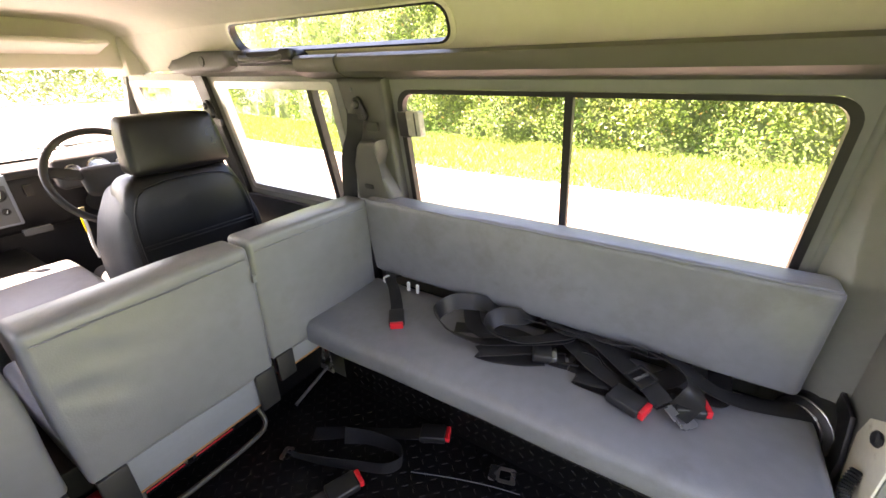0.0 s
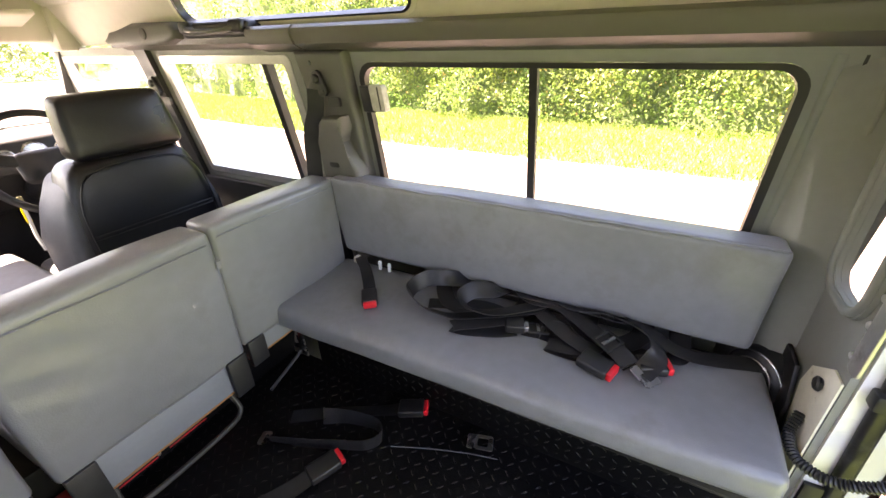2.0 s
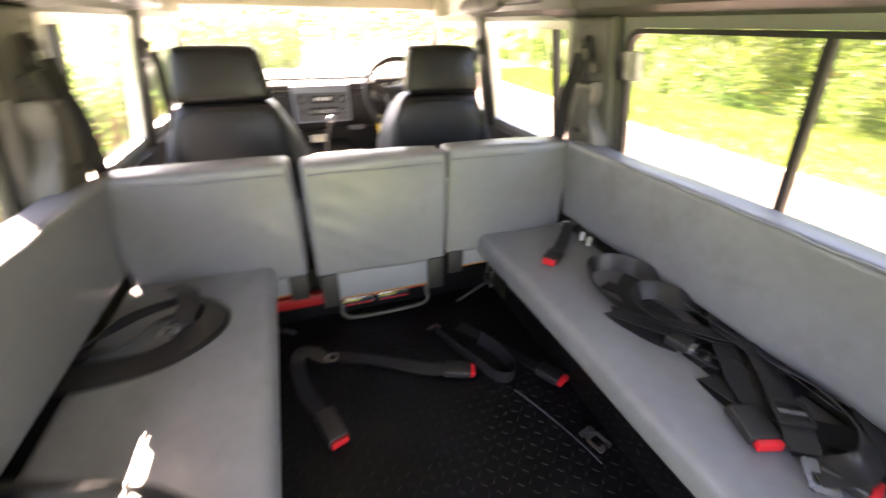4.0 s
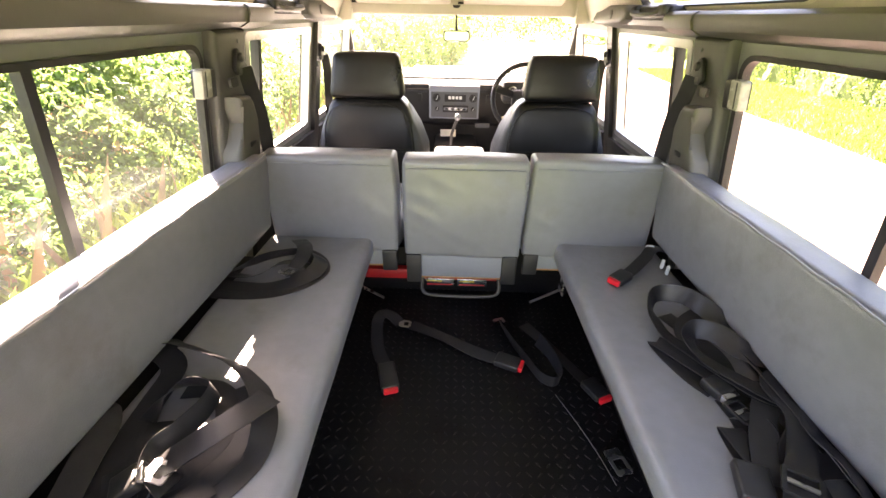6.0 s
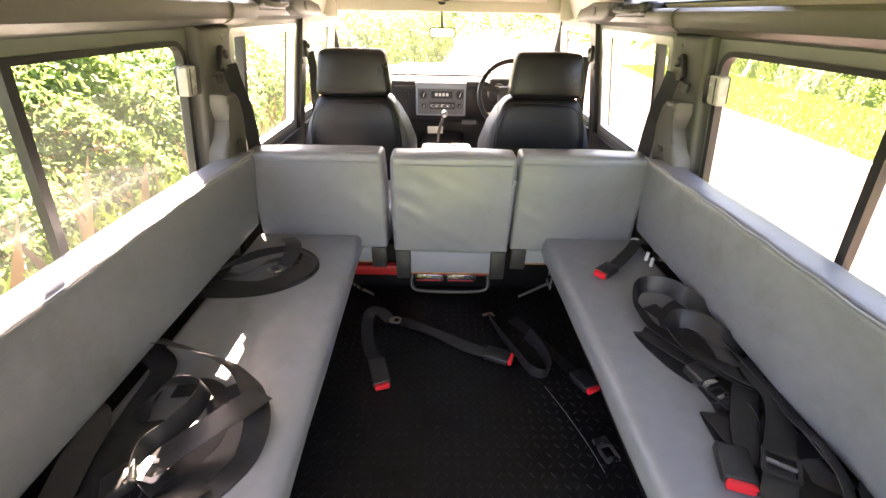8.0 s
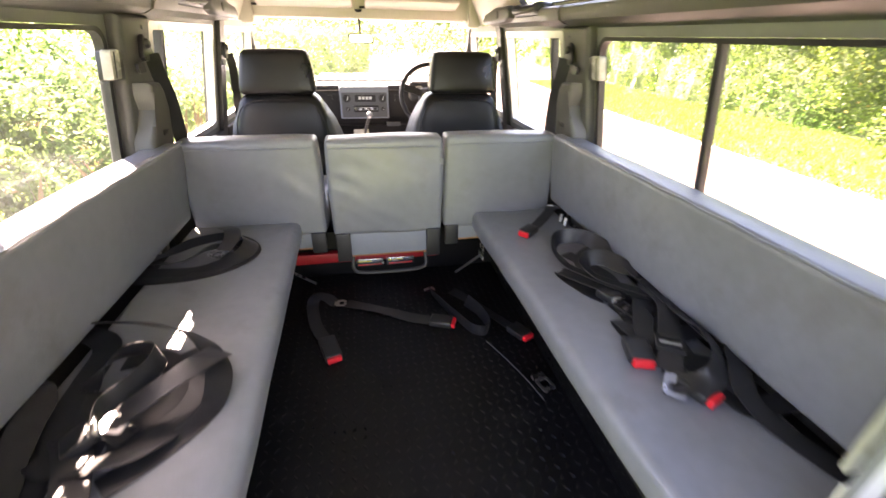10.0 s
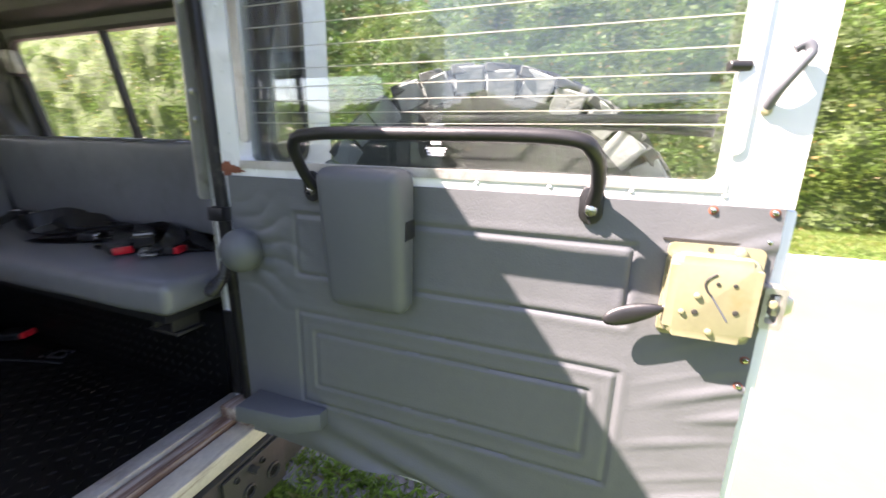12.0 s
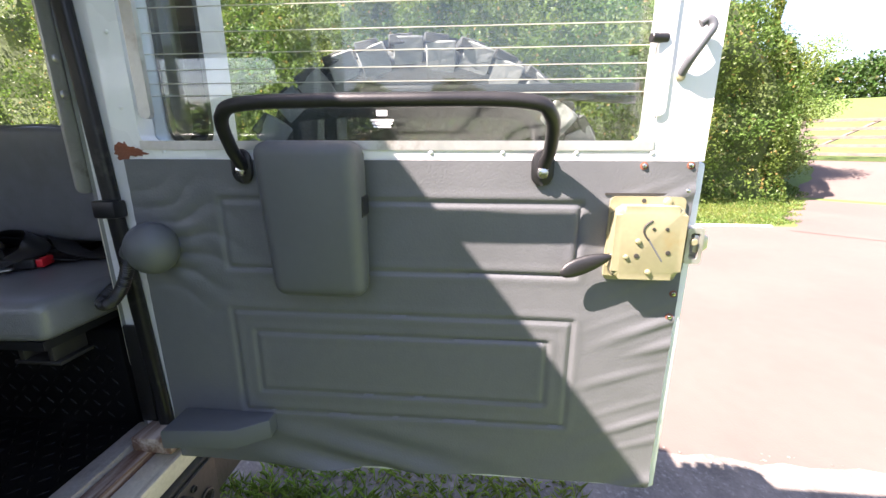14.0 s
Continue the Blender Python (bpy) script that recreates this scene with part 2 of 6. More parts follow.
M = {
    "vinyl": material("grey_vinyl", (0.190, 0.196, 0.211), 0.36, vary=0.15, scale=3.1, bump=0.16, bump_scale=380, dirt=(0.158, 0.157, 0.163), dirt_amount=0.28, dirt_scale=6),
    "vinyl_light": material("pale_grey_vinyl", (0.175, 0.181, 0.197), 0.36, vary=0.11, scale=2.7, bump=0.14, bump_scale=330, dirt=(0.155, 0.154, 0.162), dirt_amount=0.18, dirt_scale=5),
    "board": material("grey_board", (0.20, 0.215, 0.25), 0.6, vary=0.08, scale=8, dirt=(0.30, 0.22, 0.14), dirt_amount=0.05),
    "bare_board": material("bare_brown_board", (0.36, 0.17, 0.07), 0.8, vary=0.3, scale=20),
    "trim": material("grey_door_vinyl", (0.112, 0.119, 0.124), 0.42, vary=0.08, scale=5, bump=0.12, bump_scale=300),
    "pad": material("grey_plastic", (0.092, 0.100, 0.109), 0.5, vary=0.06, scale=8, bump=0.08, bump_scale=600),
    "seat_black": material("black_leatherette", (0.0055, 0.0055, 0.006), 0.34, vary=0.25, scale=6, bump=0.15, bump_scale=260, spec=0.34),
    "seat_side": material("charcoal_leatherette", (0.05, 0.052, 0.055), 0.5, vary=0.15, scale=8, bump=0.2, bump_scale=500),
    "webbing": material("black_webbing", (0.0195, 0.0190, 0.0205), 0.38, vary=0.3, scale=30, bump=0.10, bump_scale=900, spec=0.36),
    "black": material("black_plastic", (0.015, 0.015, 0.016), 0.4, vary=0.2, scale=20, bump=0.08, bump_scale=500),
    "rubber": material("black_rubber", (0.010, 0.010, 0.010), 0.4, vary=0.25, scale=10, bump=0.1, dirt=(0.08, 0.075, 0.065), dirt_amount=0.1, dirt_scale=9),
    "mat": material("black_rubber_mat", (0.0040, 0.0040, 0.0046), 0.48, spec=0.17, vary=0.2, scale=7, bump=0.1, bump_scale=180, dirt=(0.02, 0.019, 0.018), dirt_amount=0.1, dirt_scale=5),
    "tread": material("worn_rubber_tread", (0.005, 0.005, 0.0056), 0.32, vary=0.2, scale=7, spec=0.27),
    "red": material("red_plastic", (0.72, 0.02, 0.03), 0.35, vary=0.1, scale=20),
    "red_paint": material("red_oxide_paint", (0.36, 0.008, 0.012), 0.5, vary=0.2, scale=20),
    "chrome": material("bright_steel", (0.6, 0.6, 0.6), 0.22, metal=1.0, vary=0.1, scale=30),
    "steel": material("dull_steel", (0.40, 0.40, 0.41), 0.30, metal=0.95, vary=0.15, scale=30),
    "zinc": material("yellow_zinc_plate", (0.35, 0.325, 0.20), 0.40, metal=0.35, vary=0.10, scale=14, dirt=(0.36, 0.29, 0.15), dirt_amount=0.05, dirt_scale=16),
    "white": material("white_car_paint", (0.76, 0.77, 0.76), 0.28, vary=0.04, scale=4, coat=0.4, dirt=(0.55, 0.54, 0.49), dirt_amount=0.06, dirt_scale=6),
    "grey_paint": material("grey_green_paint", (0.225, 0.233, 0.212), 0.5, vary=0.08, scale=5, bump=0.05, dirt=(0.19, 0.19, 0.17), dirt_amount=0.05),
    "pillar": material("light_grey_plastic_trim", (0.092, 0.090, 0.084), 0.5, vary=0.07, scale=6, bump=0.06, bump_scale=420),
    "cantrail": material("dark_grey_padded_vinyl", (0.094, 0.089, 0.076), 0.45, vary=0.08, scale=5, bump=0.08, bump_scale=350),
    "headlining": material("cream_headlining", (0.64, 0.605, 0.525), 0.8, vary=0.06, scale=3, bump=0.06, bump_scale=300),
    "dash": material("black_dash_vinyl", (0.02, 0.02, 0.022), 0.5, vary=0.2, scale=10, bump=0.15, bump_scale=400),
    "console": material("blue_grey_panel", (0.22, 0.25, 0.30), 0.5, vary=0.06, scale=10),
    "frame_black": material("black_window_frame", (0.018, 0.017, 0.016), 0.45, vary=0.15, scale=14),
    "alloy": material("worn_aluminium", (0.62, 0.61, 0.58), 0.4, metal=0.8, vary=0.12, scale=12, dirt=(0.25, 0.2, 0.14), dirt_amount=0.1, dirt_scale=8),
    "sill": material("rusty_worn_sill", (0.17, 0.095, 0.065), 0.5, metal=0.0, vary=0.4, scale=9, bump=0.25, bump_scale=120, dirt=(0.55, 0.48, 0.43), dirt_amount=0.58, dirt_scale=9, streak=(0.22, 4.0, 4.0)),
    "worn_alloy": material("scuffed_bare_metal", (0.42, 0.40, 0.37), 0.42, metal=0.25, vary=0.3, scale=14, bump=0.2, bump_scale=150, dirt=(0.16, 0.10, 0.075), dirt_amount=0.30, dirt_scale=8, streak=(0.3, 4.0, 4.0)),
    "worn_lip": material("worn_cream_lip", (0.60, 0.56, 0.46), 0.6, vary=0.25, scale=11, bump=0.2, bump_scale=90, dirt=(0.16, 0.09, 0.055), dirt_amount=0.30, dirt_scale=9, streak=(0.35, 3.0, 3.0)),
    "cream": material("cream_paint", (0.76, 0.73, 0.61), 0.45, vary=0.1, scale=8, dirt=(0.35, 0.25, 0.14), dirt_amount=0.14, dirt_scale=12),
    # near-black for discs that paint the shade inside holes
    "hole_shade": material("painted_hole_shade", (0.004, 0.004, 0.004), 0.9, vary=0.3, scale=20),
    "chassis": material("black_chassis_paint", (0.033, 0.031, 0.028), 0.5, vary=0.25, scale=12, bump=0.2, bump_scale=80),
    "yellow": material("yellow_reflective_plate", (0.85, 0.62, 0.01), 0.35, vary=0.04, scale=20),
    "tyre": material("tyre_rubber", (0.055, 0.055, 0.053), 0.75, vary=0.25, scale=15, bump=0.25, bump_scale=150),
    # tyre rubber again, lightened in colour to look sunlit through the glass
    "tyre_lit": material("sunlit_tyre_lugs", (0.26, 0.26, 0.255), 0.85, vary=0.25, scale=25, bump=0.3, bump_scale=150),
    "clear": material("cloudy_clear_plastic", (0.42, 0.41, 0.37), 0.25, vary=0.12, scale=40),
    "mirror": material("mirror_glass", (0.85, 0.87, 0.88), 0.03, metal=1.0, vary=0.01),
    "glass": glass_material("window_glass", gloss=0.06, haze=0.004),
    "tinted": glass_material("rear_door_glass", (0.92, 0.975, 0.955), 1.7, 0.018),
    "wire": material("pale_heater_line", (0.50, 0.50, 0.42), 0.5, vary=0.05),
    "print": material("white_print", (0.75, 0.77, 0.77), 0.6, vary=0.05),
    "label": material("worn_paper_label", (0.42, 0.42, 0.42), 0.5, vary=0.2, scale=40),
    "rust": material("brown_rust", (0.20, 0.065, 0.035), 0.8, vary=0.3, scale=30, bump=0.4, bump_scale=120),
    "leaf": leaf_material("hedge_leaves", (0.105, 0.175, 0.035), dry_share=0.03),
    "leaf_dark": leaf_material("tree_leaves", (0.06, 0.125, 0.028), dry_share=0.02),
    "leaf_yellow": leaf_material("sunny_bush_leaves", (0.20, 0.30, 0.07), dry_share=0.01, dry=(0.40, 0.36, 0.08)),
    # dark green standing in for the shade deep inside a hedge
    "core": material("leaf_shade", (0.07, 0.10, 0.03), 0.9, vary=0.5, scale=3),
    "leaf_pale": leaf_material("pale_bramble_leaves", (0.118, 0.205, 0.058), vary=0.45, trans=0.66, dry_share=0.03, dry=(0.34, 0.25, 0.10)),
    "blade": leaf_material("grass_blades", (0.14, 0.215, 0.045), trans=0.45, dry_share=0.07, dry=(0.36, 0.30, 0.11)),
    "straw": leaf_material("dry_stalks", (0.15, 0.085, 0.035), trans=0.15, dry_share=0.3, dry=(0.19, 0.13, 0.07)),
    "umbel": leaf_material("dry_umbels", (0.20, 0.105, 0.05), trans=0.3, dry_share=0.3, dry=(0.30, 0.20, 0.11)),
    # grass blades lightened in colour to offset the vehicle's shadow on them
    "blade_lifted": leaf_material("brightened_grass_blades", (0.24, 0.35, 0.065), trans=0.6, dry_share=0.05, dry=(0.36, 0.32, 0.12)),
    "bark": material("bark", (0.09, 0.065, 0.045), 0.9, vary=0.3, scale=8, bump=0.8, bump_scale=40),
    "old_wood": material("grey_gate_wood", (0.15, 0.125, 0.105), 0.8, vary=0.25, scale=5, bump=0.4, bump_scale=60),
    "turf": material("turf", (0.105, 0.16, 0.035), 0.95, vary=0.3, scale=1.2, bump=0.9, bump_scale=60, dirt=(0.19, 0.17, 0.075), dirt_amount=0.1, dirt_scale=1.5),
    "road": material("pale_gravel_road", (0.132, 0.100, 0.087), 0.9, vary=0.09, scale=0.9, bump=0.4, bump_scale=90, dirt=(0.115, 0.092, 0.08), dirt_amount=0.14, dirt_scale=1.4),
    "gravel": material("dark_gravel", (0.17, 0.152, 0.135), 0.95, vary=0.45, scale=6, bump=0.9, bump_scale=70, dirt=(0.30, 0.28, 0.255), dirt_amount=0.25, dirt_scale=40),
    "kerb": material("pale_kerb_stone", (0.5, 0.47, 0.42), 0.9, vary=0.15, scale=6, bump=0.4, bump_scale=60),
}


# ---- mesh helpers ----
def finish(bm, smooth=40):
    bmesh.ops.recalc_face_normals(bm, faces=bm.faces)
    for f in bm.faces:
        f.smooth = True
    for e in bm.edges:
        if len(e.link_faces) == 2 and e.calc_face_angle(0) > radians(smooth):
            e.smooth = False
    return bm


def part(name, bm, mat, parent=None, label="", smooth=40):
    """Links a bmesh as one mesh object under a thing or a part."""
    me = bpy.data.meshes.new(name)
    finish(bm, smooth).to_mesh(me)
    bm.free()
    me.materials.append(M[mat])
    ob = new(name, me)
    if parent:
        ob.parent = parent
    if label:
        ob["label"] = label
    return ob


def thing(name, label, category, group="", kind="", at=(0, 0, 0)):
    ob = new(name)
    ob.empty_display_size = 0.05
    ob.location = at
    return tagged(ob, label, category, group, kind)


def box(lo, hi, bevel=0.0, seg=2, bm=None):
    bm = bm or bmesh.new()
    lo, hi = Vector(lo), Vector(hi)
    made = bmesh.ops.create_cube(bm, size=1, matrix=Matrix.Translation((lo + hi) / 2) @ Matrix.Diagonal((*(hi - lo), 1)))
    if bevel:
        edges = {e for v in made["verts"] for e in v.link_edges}
        bmesh.ops.bevel(bm, geom=list(edges), offset=bevel, segments=seg, profile=0.5, affect="EDGES")
    return bm


def moved(bm, m):
    bmesh.ops.transform(bm, matrix=m, verts=bm.verts)
    return bm


def warped(bm, fn):
    for v in bm.verts:
        v.co = Vector(fn(*v.co))
    return bm


def cushion(lo, hi, bevel, cuts=6, bulge=0.006, seed=0, rough=0.004):
    """A stuffed, slightly uneven pad."""
    bm = box(lo, hi)
    bmesh.ops.bevel(bm, geom=bm.edges[:], offset=bevel, segments=4, profile=0.5, affect="EDGES")
    for axis in range(3):
        for k in range(1, cuts):
            co, no = Vector(lo), Vector((0, 0, 0))
            co[axis] = lo[axis] + (hi[axis] - lo[axis]) * k / cuts
            no[axis] = 1
            if hi[axis] - lo[axis] > 0.15:
                bmesh.ops.bisect_plane(bm, geom=bm.verts[:] + bm.edges[:] + bm.faces[:], plane_co=co, plane_no=no)
    c, h = (Vector(lo) + Vector(hi)) / 2, (Vector(hi) - Vector(lo)) / 2
    for v in bm.verts:
        q = [(v.co[i] - c[i]) / h[i] for i in range(3)]
        for i in range(3):
            a, b = q[(i + 1) % 3], q[(i + 2) % 3]
            v.co[i] += q[i] * bulge * max(0, 1 - a * a) * max(0, 1 - b * b)
        v.co += rough * noise.noise_vector(v.co * 6 + Vector((seed, seed, 0)))
    return bm


def lathe(profile, n=24, bm=None, m=Matrix()):
    """Spins (radius, height) pairs about z."""
    bm = bm or bmesh.new()
    rings = []
    for r, z in profile:
        rings.append([bm.verts.new(m @ Vector((r * math.cos(2 * math.pi * k / n), r * math.sin(2 * math.pi * k / n), z))) for k in range(n)])
    for a, b in zip(rings, rings[1:]):
        for k in range(n):
            bm.faces.new((a[k], a[(k + 1) % n], b[(k + 1) % n], b[k]))
    for ring in (rings[0], rings[-1]):
        bm.faces.new(ring)
    return bm


def aim(a, b):
    """A matrix that puts z along a to b, at a."""
    d = Vector(b) - Vector(a)
    return Matrix.Translation(a) @ d.to_track_quat("Z", "Y").to_matrix().to_4x4()


def rod(a, b, r, n=12, bm=None, bevel=0.0):
    h = (Vector(b) - Vector(a)).length
    prof = [(r, 0), (r, h)] if not bevel else [(r - bevel, 0), (r, bevel), (r, h - bevel), (r - bevel, h)]
    return lathe(prof, n, bm, aim(a, b))


def curve_through(pts, per=8):
    pts = [Vector(p) for p in pts]
    out = []
    for i in range(len(pts) - 1):
        p0, p1, p2, p3 = pts[max(i - 1, 0)], pts[i], pts[i + 1], pts[min(i + 2, len(pts) - 1)]
        for k in range(per):
            t = k / per
            out.append(0.5 * ((2 * p1) + (p2 - p0) * t + (2 * p0 - 5 * p1 + 4 * p2 - p3) * t * t + (3 * p1 - p0 - 3 * p2 + p3) * t ** 3))
    return out + [pts[-1]]


def sweep(path, section, up=None, bm=None, closed=False):
    """Sweeps a closed 2D section along a path; up: one normal, or one for each point."""
    bm = bm or bmesh.new()
    n, rings, last = len(path), [], None
    for i, p in enumerate(path):
        d = path[(i + 1) % n] - path[i - 1] if closed else path[min(i + 1, n - 1)] - path[max(i - 1, 0)]
        d.normalize()
        u = up[i] if isinstance(up, list) else up if up is not None else last if last is not None else (Vector((0, 0, 1)) if abs(d.z) < 0.9 else Vector((1, 0, 0)))
        u = Vector(u)
        u = (u - d * u.dot(d))
        u = u.normalized() if u.length > 1e-5 else d.orthogonal().normalized()
        s = d.cross(u)
        last = u
        rings.append([bm.verts.new(p + s * a + u * b) for a, b in section])
    k = len(section)
    for i in range(n if closed else n - 1):
        a, b = rings[i], rings[(i + 1) % n]
        for j in range(k):
            bm.faces.new((a[j], a[(j + 1) % k], b[(j + 1) % k], b[j]))
    if not closed:
        bm.faces.new(rings[0])
        bm.faces.new(rings[-1])
    return bm


def circle(r, n=10):
    return [(r * math.cos(2 * math.pi * k / n), r * math.sin(2 * math.pi * k / n)) for k in range(n)]


def tube(pts, r, per=8, n=10, bm=None, closed=False):
    return sweep(curve_through(pts, per) if per else [Vector(p) for p in pts], circle(r, n), None, bm, closed)


def rounded(y0, y1, z0, z1, r, k=6):
    """A rounded rectangle, as a list of 2D points."""
    out = []
    for cy, cz, a in ((y1 - r, z1 - r, 0), (y0 + r, z1 - r, 90), (y0 + r, z0 + r, 180), (y1 - r, z0 + r, 270)):
        for i in range(k + 1):
            t = radians(a + 90 * i / k)
            out.append((cy + r * math.cos(t), cz + r * math.sin(t)))
    return out


def square(y0, y1, z0, z1, k=6):
    return [p for p in ((y1, z1), (y0, z1), (y0, z0), (y1, z0)) for _ in range(k + 1)]


def ring(inner, outer, place, w0, w1, bm=None):
    """A plate with a hole: place(u, v, w) puts 2D points and depth into the world."""
    bm = bm or bmesh.new()
    rows = [[bm.verts.new(place(u, v, w)) for u, v in pts] for pts, w in ((inner, w0), (outer, w0), (outer, w1), (inner, w1))]
    n = len(inner)
    for a in range(4):
        p, q = rows[a], rows[(a + 1) % 4]
        for i in range(n):
            j = (i + 1) % n
            try:
                bm.faces.new((p[i], p[j], q[j], q[i]))
            except ValueError:
                pass
    bmesh.ops.remove_doubles(bm, verts=bm.verts, dist=1e-5)
    bmesh.ops.dissolve_degenerate(bm, dist=1e-5, edges=bm.edges)
    return bm


def slab(outline, place, w0, w1, bm=None, bevel=0.0):
    """A plate of any outline."""
    bm = bm or bmesh.new()
    a, b = [[bm.verts.new(place(u, v, w)) for u, v in outline] for w in (w0, w1)]
    top, bot = bm.faces.new(a), bm.faces.new(b)
    n = len(a)
    for i in range(n):
        bm.faces.new((a[i], a[(i + 1) % n], b[(i + 1) % n], b[i]))
    if bevel:
        bmesh.ops.bevel(bm, geom=list(top.edges) + list(bot.edges), offset=bevel, segments=2, profile=0.5, affect="EDGES")
    return bm


def lean(z):
    """The inner face of a side wall at height z, which leans in towards the roof."""
    return 0.735 - 0.18 * (z - 0.6)


def on_side(s):
    return lambda y, z, w: Vector((s * (lean(z) + w), y, z))


def bolt(centre, axis, r=0.008, h=0.005, bm=None):
    """A domed rivet or bolt head."""
    c = Vector(centre)
    return lathe([(r, 0), (r, h * 0.4), (r * 0.75, h * 0.85), (r * 0.2, h)], 10, bm, aim(c, c + Vector(axis)))

# ---- the place ----
# ---- the vehicle: floor, sides, roof ----
floor = tagged(part("floor", box((-0.47, 0.13, -0.03), (0.47, 1.52, 0.0)), "mat"), "black rubber chequer mat on the load floor", "floor", kind="structure")
tagged(part("floor", box((-0.85, 1.52, -0.20), (0.85, 2.99, -0.16)), "mat"), "black floor mat in the cab", "floor", kind="structure")
part("riser", box((-0.85, 1.50, -0.19), (0.85, 1.52, 0.0)), "mat", floor)
sill = thing("sill", "worn rusty metal sill across the rear doorway", "sill", kind="structure")
part("tread_strip", box((-0.47, 0.090, -0.035), (0.47, 0.13, 0.005), 0.005), "worn_alloy", sill, "scuffed bare metal tread strip")
part("rusty_channel", box((-0.47, 0.055, -0.035), (0.47, 0.0895, -0.006), 0.003), "sill", sill, "rusty brown channel")
part("edge_strip", box((-0.47, 0.0, -0.06), (0.47, 0.054, -0.020), 0.004), "worn_lip", sill, "chipped cream-painted lip")

for s, side in ((1, "right"), (-1, "left")):
    wall = thing("wall_" + side, "pale grey-green painted side wall of the load space", "wall", kind="structure")
    P = on_side(s)
    part("panel", ring(rounded(0.246, 1.201, 0.511, 0.917, 0.048), square(0.06, 1.27, 0.20, 0.965), P, 0.0, 0.022), "grey_paint", wall)
    part("door_panel", ring(rounded(1.435, 2.07, 0.505, 0.935, 0.02), square(1.40, 2.10, -0.15, 0.965), P, -0.01, 0.020), "grey_paint", wall)
    part("front_door_panel", ring(rounded(2.19, 2.80, 0.50, 0.935, 0.02), square(2.17, 2.84, -0.15, 0.965), P, -0.01, 0.020), "grey_paint", wall)
    part("pillar", slab([(1.27, 0.2), (1.40, 0.2), (1.40, 0.965), (1.27, 0.965)], P, 0.0, 0.05), "grey_paint", wall)
    part("pillar", slab([(2.10, -0.15), (2.17, -0.15), (2.17, 0.965), (2.10, 0.965)], P, -0.03, 0.05), "frame_black", wall)
    part("pillar", slab([(2.84, -0.15), (2.99, -0.15), (2.99, 0.50), (2.93, 0.60), (2.868, 0.90), (2.84, 0.965)], P, -0.004, 0.05), "pillar", wall)
    part("skin", slab([(0.06, -0.35), (2.99, -0.35), (2.99, 0.48), (0.06, 0.48)], lambda y, z, w, s=s: Vector((s * (0.82 + w), y, z)), 0.0, 0.03), "white", wall)
    part("wheel_box", box((min(s * 0.465, s * 0.80), 0.13, -0.03), (max(s * 0.465, s * 0.80), 1.33, 0.215), 0.01), "mat", wall, "black rubber covered wheel box")

    win = thing("window_side", "sliding side window in a black frame", "window", kind="structure")
    part("window_frame", ring(rounded(0.263, 1.184, 0.528, 0.905, 0.04), rounded(0.247, 1.200, 0.512, 0.916, 0.047), P, -0.010, 0.011), "frame_black", win)
    part("pane", slab([(0.262, 0.53), (0.735, 0.53), (0.735, 0.904), (0.262, 0.904)], P, 0.006, 0.009), "glass", win)
    part("pane", slab([(0.715, 0.53), (1.184, 0.53), (1.184, 0.904), (0.715, 0.904)], P, -0.002, 0.001), "glass", win)
    part("bar", slab([(0.716, 0.52), (0.734, 0.52), (0.734, 0.908), (0.716, 0.908)], P, -0.008, 0.010), "frame_black", win)
    latch = part("latch", slab(rounded(1.134, 1.172, 0.795, 0.862, 0.005, 3), P, -0.056, -0.011, bevel=0.004), "black", win, "black window catch with a cloudy clear pull")
    part("pull", slab(rounded(1.092, 1.1335, 0.800, 0.866, 0.006, 3), P, -0.066, -0.042, bevel=0.003), "clear", latch, "cloudy clear plastic pull")
    part("slot", slab([(1.104, 0.804), (1.108, 0.804), (1.108, 0.862), (1.104, 0.862)], P, -0.0668, -0.065), "black", latch)

    dwin = thing("window_door", "rear side door window with an aluminium frame", "window", kind="structure")
    part("window_frame", ring(rounded(1.462, 2.045, 0.53, 0.91, 0.01), rounded(1.436, 2.069, 0.506, 0.934, 0.018), P, -0.012, 0.022), "alloy", dwin)
    part("pane", slab([(1.462, 0.53), (2.045, 0.53), (2.045, 0.91), (1.462, 0.91)], P, 0.012, 0.016), "glass", dwin)
    part("bar", slab([(1.545, 0.525), (1.568, 0.525), (1.568, 0.912), (1.545, 0.912)], P, -0.004, 0.024), "frame_black", dwin)
    fwin = thing("window_front", "front door window with an aluminium frame", "window", kind="structure")
    part("window_frame", ring(rounded(2.215, 2.775, 0.53, 0.91, 0.01), rounded(2.191, 2.799, 0.501, 0.934, 0.018), P, -0.012, 0.022), "alloy", fwin)
    part("pane", slab([(2.215, 0.53), (2.775, 0.53), (2.775, 0.91), (2.215, 0.91)], P, 0.012, 0.016), "glass", fwin)

    part("door_card", slab([(1.41, -0.1), (2.095, -0.1), (2.095, 0.485), (1.41, 0.485)], P, -0.035, -0.012, bevel=0.006), "dash", wall, "black door card")
    part("door_card", slab([(2.175, -0.1), (2.83, -0.1), (2.83, 0.485), (2.175, 0.485)], P, -0.035, -0.012, bevel=0.006), "dash", wall, "black door card")

    # trim over the windows
    rail = thing("cant_rail", "dark grey padded trim along the roof edge over the side windows", "trim", kind="structure")
    sec = [(0.690, 0.935), (0.660, 0.945), (0.630, 0.950), (0.607, 0.962), (0.598, 0.985), (0.600, 0.998), (0.612, 1.006), (0.70, 1.012), (0.735, 0.98), (0.735, 0.94)]
    part("padding", slab([(s * a, b) for a, b in sec], lambda x, z, w: Vector((x, w, z)), 0.06, 1.345), "cantrail", rail)
